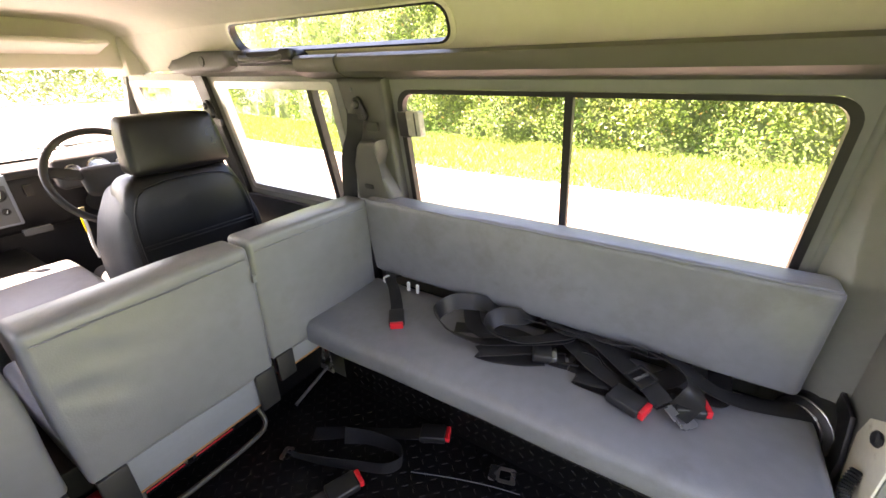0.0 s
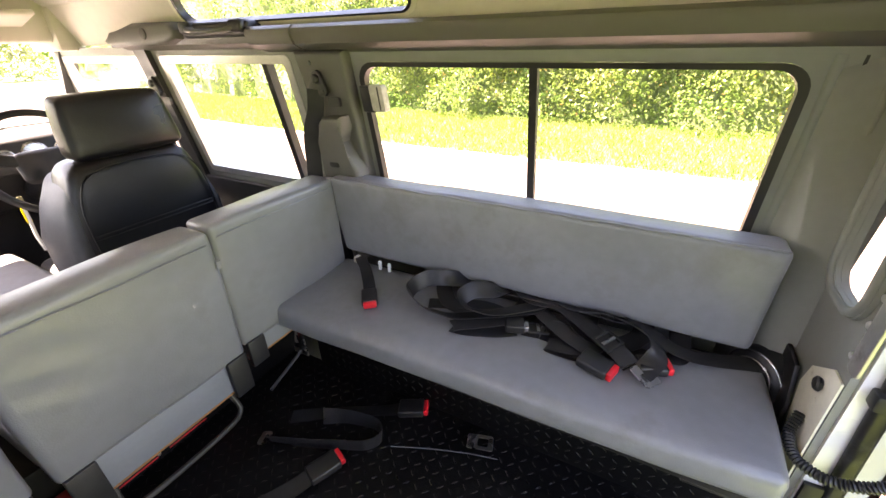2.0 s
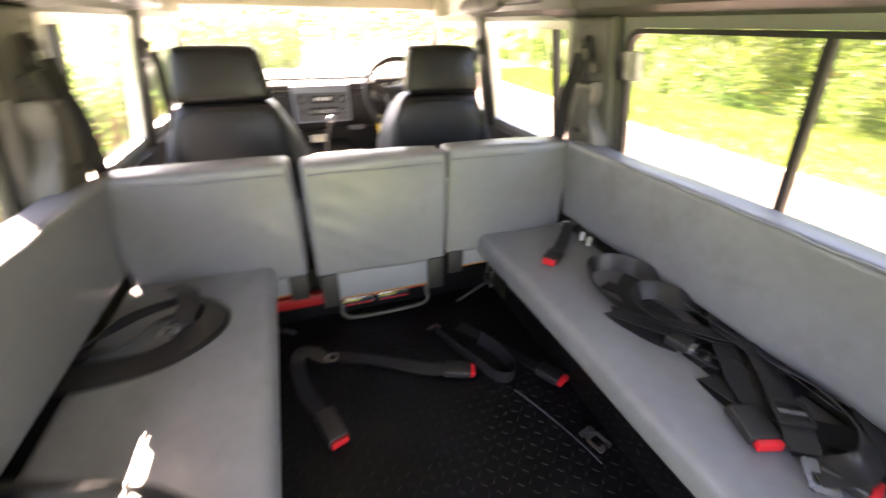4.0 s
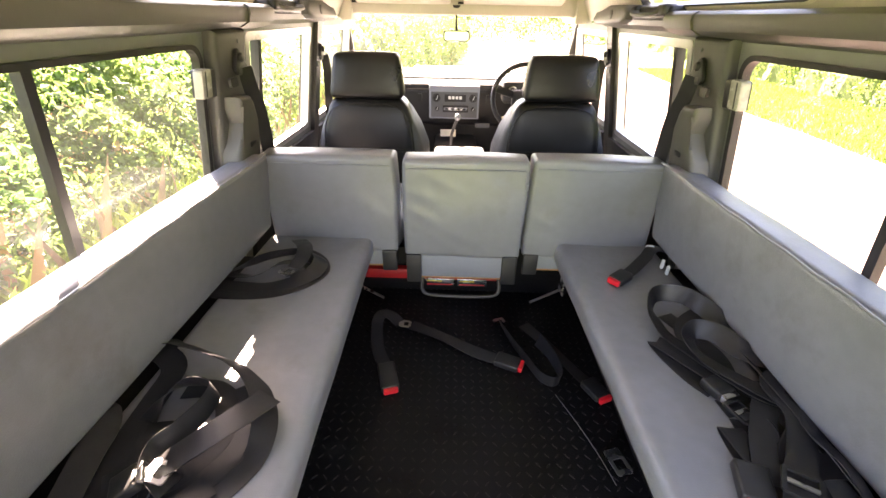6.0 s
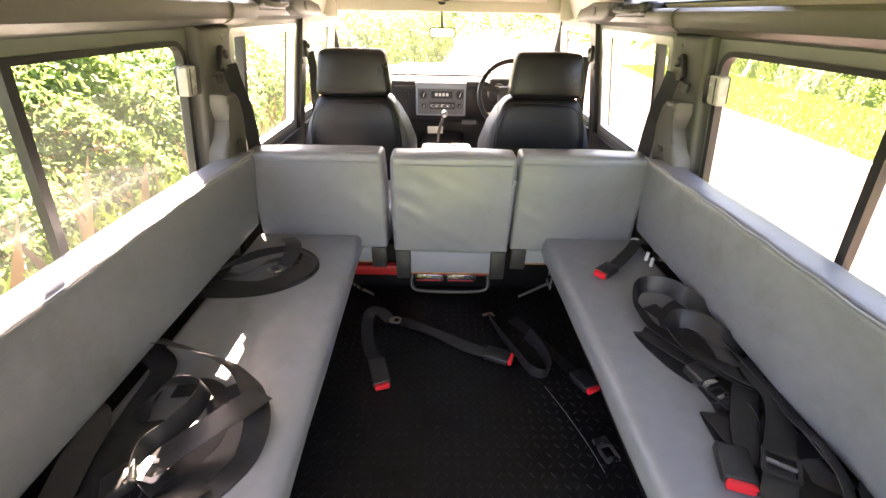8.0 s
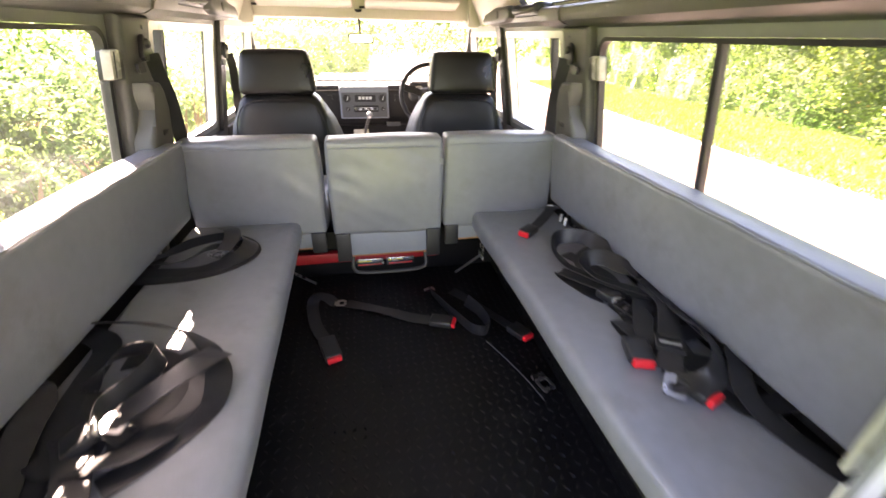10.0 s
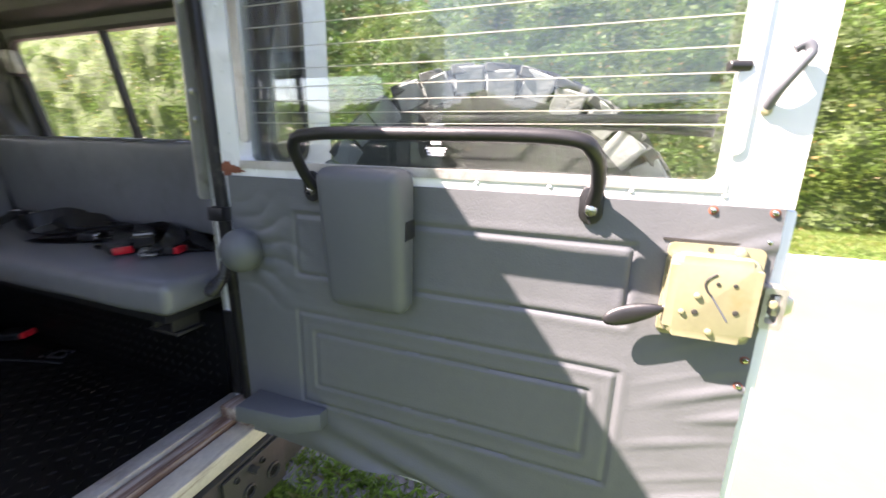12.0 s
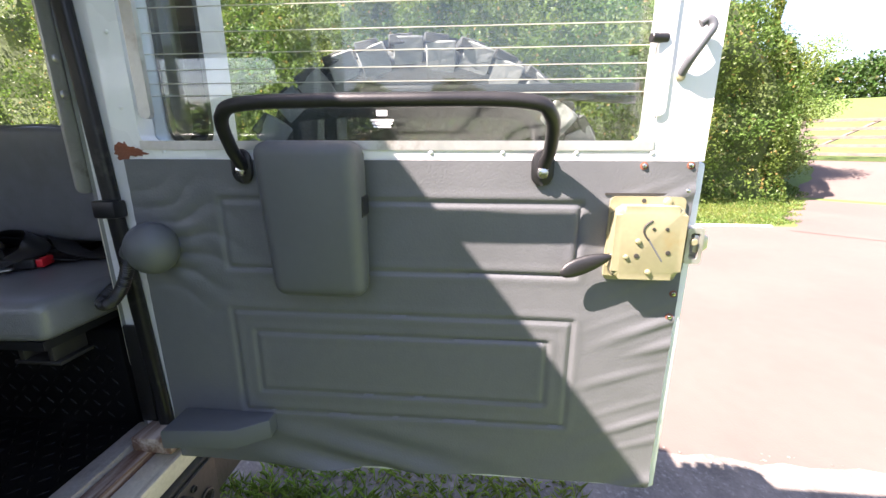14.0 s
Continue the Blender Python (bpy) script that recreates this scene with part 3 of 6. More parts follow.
    part("collar", slab([(s * (a - 0.006), b) for a, b in sec], lambda x, z, w: Vector((x, w, z)), 1.345, 1.51), "cantrail", rail)
    part("padding", slab([(s * (a + 0.012), b + 0.004) for a, b in sec], lambda x, z, w: Vector((x, w, z)), 1.51, 2.20), "cantrail", rail)

    # belt pillar trim
    pt = thing("pillar_trim", "light grey moulded pillar trim behind the side door", "trim", kind="structure")
    out = [(1.222, 0.50), (1.372, 0.50), (1.372, 0.60), (1.366, 0.70), (1.372, 0.80), (1.392, 0.86), (1.40, 0.945), (1.222, 0.945)]
    mould = slab(out, P, -0.034, -0.001)
    bmesh.ops.bevel(mould, geom=[e for e in mould.edges if all(abs(v.co.x) < lean(v.co.z) - 0.01 for v in e.verts)], offset=0.018, segments=4, profile=0.5, affect="EDGES")
    part("moulding", mould, "pillar", pt)
    low = [(1.216, 0.48), (1.354, 0.48), (1.356, 0.60), (1.346, 0.70), (1.332, 0.756), (1.312, 0.776), (1.246, 0.780), (1.242, 0.752), (1.264, 0.706), (1.246, 0.664), (1.222, 0.622)]
    hous = slab(low, P, -0.082, -0.030)
    bmesh.ops.bevel(hous, geom=[e for e in hous.edges if all(abs(v.co.x) < lean(v.co.z) - 0.05 for v in e.verts)], offset=0.015, segments=4, profile=0.5, affect="EDGES")
    part("belt_housing", hous, "pillar", pt)
    part("guide_slot", slab(rounded(1.288, 1.322, 0.628, 0.644, 0.005, 3), P, -0.086, -0.080, bevel=0.002), "black", pt)
    part("screw", bolt(P(1.34, 0.915, -0.034), (-s, 0, 0), 0.006, 0.004), "pad", pt)

# roof lining, a closed shell with a hole for each roof-edge window
PROFILE = [(0.665, 0.985), (0.650, 1.020), (0.608, 1.107), (0.575, 1.128), (0.50, 1.144), (0.40, 1.152), (0.2, 1.157), (0.0, 1.158)]
ceiling = thing("ceiling", "cream roof lining of the vehicle", "ceiling", kind="structure")


def roof_strip(prof, y0, y1, t, cuts=10):
    bm = bmesh.new()
    full = prof + [(-x, z) for x, z in reversed(prof[:-1])] if prof[-1][0] == 0 else prof
    rows = []
    for k in range(cuts + 1):
        y = y0 + (y1 - y0) * k / cuts
        rows.append([[bm.verts.new((x, y, z + d)) for x, z in full] for d in (0, t)])
    for a, b in zip(rows, rows[1:]):
        for lay in (0, 1):
            for i in range(len(full) - 1):
                bm.faces.new((a[lay][i], a[lay][i + 1], b[lay][i + 1], b[lay][i]))
        for i in (0, len(full) - 1):
            bm.faces.new((a[0][i], a[1][i], b[1][i], b[0][i]))
    for r in (rows[0], rows[-1]):
        for i in range(len(full) - 1):
            bm.faces.new((r[0][i], r[0][i + 1], r[1][i + 1], r[1][i]))
    return bm


def rooflight(y0, y1, a, b, r):
    """A rounded opening in the sloping roof edge, its height as a share of the slope."""
    return [(y, z / 0.0966) for y, z in rounded(y0, y1, a, b, r)]


part("lining", roof_strip(PROFILE[2:], 0.04, 2.62, 0.012), "headlining", ceiling)
for s in (1, -1):
    A, B = Vector((0.650, 0, 1.020)), Vector((0.608, 0, 1.107))
    def slope(y, v, w, s=s, A=A, B=B):
        p = A.lerp(B, v)
        return Vector((s * (p.x + w * 0.9), y, p.z + w * 0.45))
    part("lining_edge", ring(rooflight(1.00, 1.83, 0.002, 0.091, 0.036), square(0.04, 2.62, -0.55, 1.0), slope, 0.0, 0.014), "headlining", ceiling)
    aw = thing("window_roof", "narrow roof-edge window with a black rubber seal", "window", kind="structure")
    part("seal", ring(rooflight(1.006, 1.824, 0.006, 0.0875, 0.033), rooflight(0.998, 1.832, 0.001, 0.0925, 0.037), slope, -0.004, 0.02), "rubber", aw)
    part("flange", ring(rooflight(0.9985, 1.8315, 0.0015, 0.0922, 0.0367), rooflight(0.984, 1.846, -0.005, 0.0975, 0.044), slope, -0.0035, -0.0003), "cream", aw, "pale flange round the seal")
    part("pane", slab(rooflight(1.009, 1.821, 0.008, 0.086, 0.031), slope, 0.008, 0.011), "glass", aw)
skin = [(0.70, 0.99), (0.68, 1.01), (0.632, 1.112), (0.60, 1.134), (0.52, 1.148), (0.40, 1.160), (0.2, 1.168), (0.0, 1.170)]
for s in (1, -1):
    part("gutter", slab([(s * 0.626, 1.112), (s * 0.654, 1.112), (s * 0.657, 1.126), (s * 0.626, 1.122)], lambda x, z, w: Vector((x, w, z)), 0.022, 2.75), "white", ceiling)
tagged(part("roof", roof_strip(skin[2:], 0.022, 2.75, 0.006), "white"), "white painted roof", "roof", kind="structure")
part("header", box((-0.62, 2.61, 0.985), (0.62, 2.76, 1.165), 0.02), "headlining", ceiling)
for s in (1, -1):
    part("header_end", box((min(s * 0.60, s * 0.69), 2.58, 0.955), (max(s * 0.60, s * 0.69), 2.83, 1.105), 0.012), "headlining", ceiling)
part("header", box((-0.60, 0.022, 1.075), (0.60, 0.075, 1.166), 0.008), "white", ceiling)
front_wall = thing("wall_front", "black bulkhead below the windscreen", "wall", kind="structure")
part("bulkhead", box((-0.80, 2.95, -0.20), (0.80, 2.99, 0.62)), "dash", front_wall)

# windscreen
ws = thing("windscreen", "flat windscreen in a dark frame", "window", kind="structure")
def screen(x, v, w):
    return Vector((x, 2.93 - 0.19 * v + w, 0.615 + 0.385 * v))
part("window_frame", ring(rounded(-0.665, 0.655, 0.06, 0.97, 0.03), square(-0.72, 0.72, -0.04, 1.08), screen, -0.008, 0.03), "pillar", ws)
part("pane", slab([(-0.666, 0.05), (0.656, 0.05), (0.656, 0.98), (-0.666, 0.98)], screen, 0.01, 0.015), "glass", ws)

# rear wall beside the doorway
for s, side in ((1, "right"), (-1, "left")):
    J = 0.455 if s > 0 else 0.408
    rw = thing("wall_rear_" + side, "rear body corner, white outside and grey-green inside", "wall", kind="structure")
    R = lambda x, z, w, s=s, J=J: Vector((s * (J + (x - 0.455)), w, z))
    hole = rounded(0.525, 0.645, 0.56, 0.94, 0.045)
    part("outer_panel", ring(hole, square(0.455, 1.195 - J, -0.06, 1.09), R, 0.0, 0.012), "white", rw)
    part("inner_panel", ring(rounded(0.512, 0.655, 0.552, 0.95, 0.05), square(0.460, 1.215 - J, -0.03, 1.06), R, 0.100, 0.112), "grey_paint", rw)
    part("seal", ring(rounded(0.535, 0.635, 0.57, 0.93, 0.04), rounded(0.522, 0.648, 0.557, 0.943, 0.048), R, -0.006, 0.03), "rubber", rw)
    part("pane", slab(rounded(0.533, 0.637, 0.568, 0.932, 0.04), R, 0.004, 0.008), "glass", rw)
    part("jamb", slab([(0.455, -0.06), (0.457, -0.06), (0.457, 1.08), (0.455, 1.08)], R, 0.0, 0.099), "white", rw)
    part("door_seal", sweep([Vector((s * (J - 0.007), 0.047 + 0.042 * z, z)) for z in [k * 0.1 for k in range(0, 11)]], rounded(-0.0095, 0.0095, -0.014, 0.014, 0.009, 4), Vector((0, 1, 0))), "rubber", rw)
    part("window_lip", ring(rounded(0.512, 0.655, 0.552, 0.95, 0.05), rounded(0.494, 0.673, 0.534, 0.968, 0.062), R, 0.1125, 0.121), "grey_paint", rw)
    post = slab([(0.672, 0.1125), (0.742, 0.222), (0.80, 0.222), (0.80, 0.1125)], lambda x, y, w, s=s: Vector((s * (x - 0.18 * (w - 0.6) * (x > 0.7)), y, w)), 0.0, 0.95, bevel=0.006)
    part("corner_post", post, "grey_paint", rw)
    def at_post(x, y, z, s=s):
        return Vector((s * (x - 0.18 * (z - 0.6) * (x - 0.672) / 0.07), y, z))
    for x, y, r in ((0.6965, 0.1505, 0.009), (0.742, 0.223, 0.011)):
        part("rib", sweep([at_post(x, y, 0.36 + 0.03 * k) for k in range(20)], circle(r, 10)), "grey_paint", rw)
    part("groove", sweep([at_post(0.7224, 0.1913, 0.36 + 0.03 * k) for k in range(20)], circle(0.0045, 6)), "frame_black", rw)
    lip_path = [R(u, v, 0.122) for u, v in rounded(0.503, 0.664, 0.543, 0.959, 0.056)]
    part("pressed_lip", sweep(lip_path, circle(0.0075, 10), Vector((0, 1, 0)), closed=True), "grey_paint", rw)
    if s > 0:
        part("seal_flap", slab([(0.066, 0.027), (0.098, 0.027), (0.098, 0.235), (0.066, 0.235)], lambda y, z, w: Vector((0.4535 - w, y, z)), 0.0, 0.010, bevel=0.003), "rubber", rw, "torn rubber flap behind the seal")
        part("edge_strip", slab(rounded(0.436, 0.474, 0.484, 1.05, 0.014, 4), R, 0.1135, 0.119, bevel=0.0015), "alloy", rw)
        for z in (0.646, 0.700, 0.86):
            part("rivet", bolt((0.455, 0.1195, z), (0, 1, 0), 0.0075, 0.004), "alloy", rw)
            part("rivet", bolt((0.450, 0.1130, z), (0, -1, 0), 0.0075, 0.004), "alloy", rw)
        part("seal_clamp", box((0.427, 0.046, 0.444), (0.4545, 0.088, 0.474), 0.004), "black", rw, "black clamp round the door seal")
    for z in (0.54, 0.585, 0.75, 0.80):
        part("rivet", bolt((s * (0.705 - 0.09 * (z - 0.6)), 0.165, z), (-s * 0.8, 0.5, 0), 0.007), "alloy", rw)
    for z in (0.12, 0.50, 0.56, 0.61, 0.76, 0.88):
        part("rivet", bolt((s * (J + 0.03), 0.112, z), (0, 1, 0), 0.007), "alloy", rw)

# ---- rear door, standing open ----
XD, YH, YE = 0.385, -0.022, -0.868
def D(y, z, w):
    """On the door: along, up, and out of its inner face towards the doorway side."""
    return Vector((XD - w, y, z))
door = thing("door_1", "open white rear door with grey quilted vinyl trim", "door", kind="structure")
part("shell", box((XD + 0.004, YE - 0.009, 0.0), (XD + 0.06, YH, 0.545), 0.006), "white", door)
part("window_surround", ring(rounded(-0.80, -0.065, 0.571, 1.05, 0.012), square(YE, YH, 0.5465, 1.10), D, -0.05, 0.004), "white", door, "white painted window surround")
glass = part("pane", slab(rounded(-0.80, -0.065, 0.571, 1.05, 0.012), D, -0.030, -0.026), "tinted", door)
glass.visible_shadow = False

def near_frame(u, v, u0, u1, v0, v1):
    """The signed distance from a rectangle's outline."""
    du, dv = max(u0 - u, u - u1), max(v0 - v, v - v1)
    return math.hypot(max(du, 0), max(dv, 0)) + min(max(du, dv), 0)


def trim_relief(y, z):
    """How far the quilted vinyl stands out at a point of the door."""
    h = 0.0
    for u0, u1, v0, v1 in ((-0.712, -0.178, 0.380, 0.487), (-0.714, -0.173, 0.121, 0.307), (-0.679, -0.208, 0.162, 0.270)):
        d = near_frame(y, z, u0, u1, v0, v1)
        h += -0.0034 * math.exp(-(d / 0.0026) ** 2) + 0.0007 * math.exp(-((abs(d) - 0.009) / 0.006) ** 2)
    edge = max(0.0, (-0.715 - y) / 0.12)
    h += min(1, edge) * (0.0052 * max(0.0, noise.noise((y * 7 + z * 6, z * 42 + y * 16, 1))) + 0.0024 * noise.noise((y * 4, z * 19 - y * 7, 4)))
    hinge = max(0.0, 1 - abs(y + 0.11) / 0.11) * max(0.0, 1 - abs(z - 0.41) / 0.13)
    h += min(1.0, hinge * 1.6) * (0.0040 * (abs(math.sin(z * 96 + y * 60 * (z - 0.41) + 4.5 * noise.noise((y * 11, z * 7, 2)))) ** 0.7 - 0.5) + 0.0022 * noise.noise((y * 30, z * 46, 8)))
    low = max(0.0, 1 - z / 0.12)
    h += low * (0.006 * noise.noise((y * 5, z * 14 + y * 9, 7)) + 0.009 * math.exp(-((y + 0.36) / 0.16) ** 2) * math.sin(z * 95 - y * 26)) + 0.0015 * noise.noise((y * 9, z * 9, 3))
    return h


def trim_panel():
    bm = bmesh.new()
    ny, nz = 240, 150
    rows = []
    for j in range(nz + 1):
        row = []
        for i in range(ny + 1):
            y = YH - 0.013 - (YH - YE - 0.021) * i / ny
            z0 = 0.014 + 0.004 * noise.noise((y * 4, 0, 5)) - 0.010 * max(0, 1 - abs(y + 0.25) / 0.25)
            z = z0 + (0.546 - z0) * j / nz
            row.append(bm.verts.new(D(y, z, 0.007 + trim_relief(y, z))))
        rows.append(row)
    for a, b in zip(rows, rows[1:]):
        for i in range(ny):
            bm.faces.new((a[i], a[i + 1], b[i + 1], b[i]))
    rim = rows[0] + [r[-1] for r in rows[1:]] + rows[-1][-2::-1] + [r[0] for r in rows[-2:0:-1]]
    back = [bm.verts.new((XD + 0.002, v.co.y, v.co.z)) for v in rim]
    for i in range(len(rim)):
        j = (i + 1) % len(rim)
        bm.faces.new((rim[i], rim[j], back[j], back[i]))
    return bm


part("trim_panel", trim_panel(), "trim", door, "grey quilted vinyl trim, wrinkled at the edges", smooth=80)

# ---- seats ----
def bench(s):
    """A side bench; s is the side, +1 or -1."""
    b = thing("bench_seat", "long grey vinyl bench seat facing inwards along the side wall", "seat", "side benches")
    x0, x1 = s * 0.335, s * 0.665
    c = cushion((min(x0, x1), 0.152, 0.238), (max(x0, x1), 1.33, 0.312), 0.021, 8, 0.004, seed=3 * s)
    if s < 0:
        warped(c, lambda x, y, z: (x + (0.030 + 0.028 * (1.33 - y) / 1.2) * max(0.0, (x + 0.665) / 0.33), y, z))
    else:
        warped(c, lambda x, y, z: (x + 0.018 * (1.33 - y) / 1.2 * max(0.0, (0.665 - x) / 0.33), y, z))
    part("cushion", c, "vinyl", b)
    bk = cushion((0.0, 0.19, 0.345), (0.085, 1.315, 0.605), 0.016, 8, 0.004, seed=7 * s)
    warped(bk, lambda x, y, z: (s * (0.614 + x + 0.12 * (0.605 - z)), y, z))
    for v in bk.verts:
        if abs(v.co.x) < 0.66:
            v.co.x += s * 0.004 * noise.noise((v.co.y * 5, v.co.z * 9, 4 * s)) * max(0.0, min(1.0, (v.co.z - 0.36) / 0.1))
    part("backrest", bk, "vinyl", b)
    crease = [Vector((s * (0.6135 + 0.12 * (0.605 - z)), 1.018 - 0.30 * (0.60 - z), z)) for z in (0.585, 0.565, 0.545, 0.525, 0.508)]
    part("crease", sweep(crease, circle(0.0016, 6)), "vinyl", b)
    pipe = [Vector((s * (0.6125 + 0.12 * (0.605 - z)), y, z)) for y, z in [(0.200 + 1.112 * k / 40, 0.6045 + 0.0015 * math.sin(k * 1.3)) for k in range(41)]]
    part("piping", sweep(pipe, circle(0.0028, 6)), "vinyl_light", b)
    part("base_board", box((min(x0 + s * 0.03, x1), 0.17, 0.222), (max(x0 + s * 0.03, x1), 1.32, 0.2385)), "black", b)
    return b

for s in (1, -1):
    bench(s)

def middle_seat(x0, x1, y, straps=(-1, 1), loop=False, low=0.165):
    m = thing("middle_seat", "grey vinyl second-row seat seen from behind, backrest upright", "seat", "second-row seats", at=((x0 + x1) / 2, y, 0))
    w = (x1 - x0) / 2
    bk = cushion((-w, 0.0, 0.255), (w, 0.095, 0.600), 0.012, 30, 0.007, seed=x0 * 9, rough=0.005)
    for v in bk.verts:
        if v.co.y < 0.05:
            q = max(abs(v.co.x) / w, abs(v.co.z - 0.43) / 0.17)
            fold = noise.noise((v.co.x * 14 + v.co.z * 26 + x0 * 7, v.co.z * 7 - v.co.x * 6, x0 * 5))
            v.co.y += 0.0065 * max(0.0, q - 0.35) * max(0.0, 1.02 - q) * 4 * fold
    part("backrest", bk, "vinyl_light", m)
    part("lower_board", box((-w + 0.01, 0.012, low), (w - 0.01, 0.03, 0.258), 0.003), "board", m, "flat grey lower board")
    part("board_edge", box((-w + 0.012, 0.013, low - 0.005), (w - 0.012, 0.029, low - 0.0005)), "bare_board", m, "bare brown board edge")
    t = 0.002
    for dz in (0.574,):
        part("seam", tube([(-w + 0.012, -t, dz), (-w * 0.5, -t - 0.003, dz + 0.002), (0, -t - 0.004, dz), (w * 0.5, -t - 0.003, dz + 0.001), (w - 0.012, -t, dz)], 0.0018, 6, 6), "vinyl_light", m)
    for sx in straps:
        part("strap", box((sx * (w - 0.03) - 0.026, -0.006, low - 0.015), (sx * (w - 0.03) + 0.026, 0.010, 0.265), 0.004), "dash", m, "black vinyl tab")
    part("cushion", cushion((-w, 0.10, 0.22), (w, 0.50, 0.33), 0.02, 5, 0.004, seed=x0), "vinyl_light", m)
    if loop:
        part("torn_flap", warped(box((w - 0.007, -0.009, 0.512), (w + 0.003, -0.003, 0.534), 0.002), lambda a, b, c: (a + 0.25 * (c - 0.52) ** 2 * 40 * 0.1, b - 0.35 * max(0, c - 0.52), c)), "vinyl", m, "torn vinyl flap at the edge")
        part("frame", tube([(-w + 0.06, 0.02, 0.155), (-w + 0.06, 0.0, 0.11), (-w + 0.11, -0.01, 0.098), (w - 0.11, -0.01, 0.098), (w - 0.06, 0.0, 0.11), (w - 0.06, 0.02, 0.155)], 0.0065), "chassis", m, "dull grey steel tube")
    return m

middle_seat(-0.645, -0.215, 1.31, (1,), low=0.198)
middle_seat(-0.187, 0.208, 1.29, (-1, 1), True)
middle_seat(0.224, 0.640, 1.31, (-1,), low=0.198)
# near-black mat colour makes the box read as the shaded void
tagged(part("seat_box", box((-0.62, 1.45, -0.16), (0.62, 1.75, 0.20), 0.01), "mat"), "box under the second-row seats, coloured near-black for the shade there", "seat box")
tagged(part("crossbar", box((-0.62, 1.405, 0.080), (0.22, 1.440, 0.124), 0.006), "red_paint"), "red-painted steel bar under the second-row seats", "bar")

for s in (1, -1):
    st = thing("steel_stay", "thin steel stay and hanger brackets beneath the side bench", "bracket", "steel stays")
    part("stay", tube([(s * 0.376, 1.298, 0.128), (s * 0.335, 1.328, 0.076), (s * 0.288, 1.362, 0.017)], 0.005, 6, 10), "steel", st, "thin steel stay")
    part("plate", slab([(1.270, 0.118), (1.325, 0.118), (1.318, 0.150), (1.300, 0.2215), (1.280, 0.2215)], lambda y, z, w, s=s: Vector((s * (0.374 + w), y, z)), 0.0, 0.006, bevel=0.001), "steel", st)
    for y in (0.20, 0.26):
        part("hanger", box((min(s * 0.40, s * 0.47), y, 0.180), (max(s * 0.40, s * 0.47), y + 0.012, 0.2215), 0.002), "chassis", st)
    part("hanger_foot", box((min(s * 0.40, s * 0.47), 0.19, 0.172), (max(s * 0.40, s * 0.47), 0.285, 0.1795), 0.002), "chassis", st)

def front_seat(x, shift=0.0):
    f = thing("front_seat", "black leatherette front seat with a tall headrest", "seat", "front seats", at=(x, 1.95, 0))
    hr = cushion((-0.155, 0.0, 0.665), (0.155, 0.10, 0.842), 0.02, 4, 0.008, seed=x)
    warped(hr, lambda a, b, c: (shift + a * (1.06 - 0.9 * (c - 0.665)), b * 0.9 + 0.15 * (c - 0.7), c))
    part("headrest", hr, "seat_black", f)
    bk = cushion((-0.205, -0.02, 0.10), (0.205, 0.13, 0.660), 0.035, 6, 0.012, seed=x + 4)
    warped(bk, lambda a, b, c: (a * (1.04 - 0.22 * max(0, (c - 0.45) / 0.2) ** 2), b + 0.12 * (c - 0.5), c))
    part("backrest", bk, "seat_black", f)
    for sx in (-1, 1):
        part("bolster", warped(cushion((sx * 0.207 - 0.026, -0.004, 0.08), (sx * 0.207 + 0.026, 0.17, 0.625), 0.022, 6, 0.004), lambda a, b, c: (a * (1.06 - 0.26 * max(0, (c - 0.40) / 0.2) ** 2) + sx * 0.022 * max(0.0, min(1.0, (0.64 - c) / 0.22)) * max(0.0, min(1.0, (b - 0.01) / 0.08)), b + 0.12 * (c - 0.5), c)), "seat_side", f)
    def on_back(a, c):
        return (a * (1.04 - 0.22 * max(0, (c - 0.45) / 0.2) ** 2), -0.0325 + 0.12 * (c - 0.5), c)
    arch = [on_back(-0.192, 0.20), on_back(-0.192, 0.35), on_back(-0.192, 0.50), on_back(-0.190, 0.575), on_back(-0.168, 0.622), on_back(-0.10, 0.640), on_back(0, 0.644), on_back(0.10, 0.640), on_back(0.168, 0.622), on_back(0.190, 0.575), on_back(0.192, 0.50), on_back(0.192, 0.35), on_back(0.192, 0.20)]
    part("piping", tube(arch, 0.0026, 6, 6), "seat_black", f)
    for sz in (0.45, 0.437):
        part("seam", tube([(-0.20, -0.035, sz), (0, -0.042, sz + 0.002), (0.20, -0.035, sz)], 0.002, 6, 6), "seat_black", f)
    part("cushion", cushion((-0.22, 0.10, 0.12), (0.22, 0.55, 0.24), 0.04, 5, 0.01), "seat_side", f)
    part("base", box((-0.20, 0.08, -0.16), (0.20, 0.52, 0.12), 0.01), "black", f)
    return f

front_seat(-0.42)
front_seat(0.42, 0.014)
tagged(part("cubby_box", cushion((-0.14, 1.95, -0.16), (0.14, 2.40, 0.335), 0.02, 4, 0.004), "vinyl"), "grey vinyl storage box between the front seats", "box")


labels = thing("label_strip", "bright label strips with printed bars under the seat", "label")
for x0, x1 in ((-0.125, -0.012), (0.0, 0.115)):
    part("strip", box((x0, 1.392, 0.060), (x1, 1.4045, 0.094), 0.002), "chrome", labels)
    for k in range(3):
        part("bar", box((x0 + 0.008, 1.3905, 0.067 + 0.008 * k), (x1 - 0.008 - 0.02 * k, 1.393, 0.070 + 0.008 * k)), ("red", "black", "yellow")[k], labels)

# ---- dashboard ----
dash = thing("dashboard", "black dashboard with a blue-grey centre panel", "dashboard")
part("body", warped(box((-0.69, 2.72, 0.36), (0.69, 2.95, 0.600), 0.03, 3), lambda x, y, z: (x, y + 0.25 * (0.6 - z) * (y < 2.8), z)), "dash", dash)
part("shelf", box((-0.69, 2.70, 0.595), (0.69, 2.93, 0.628), 0.012, 3), "dash", dash)
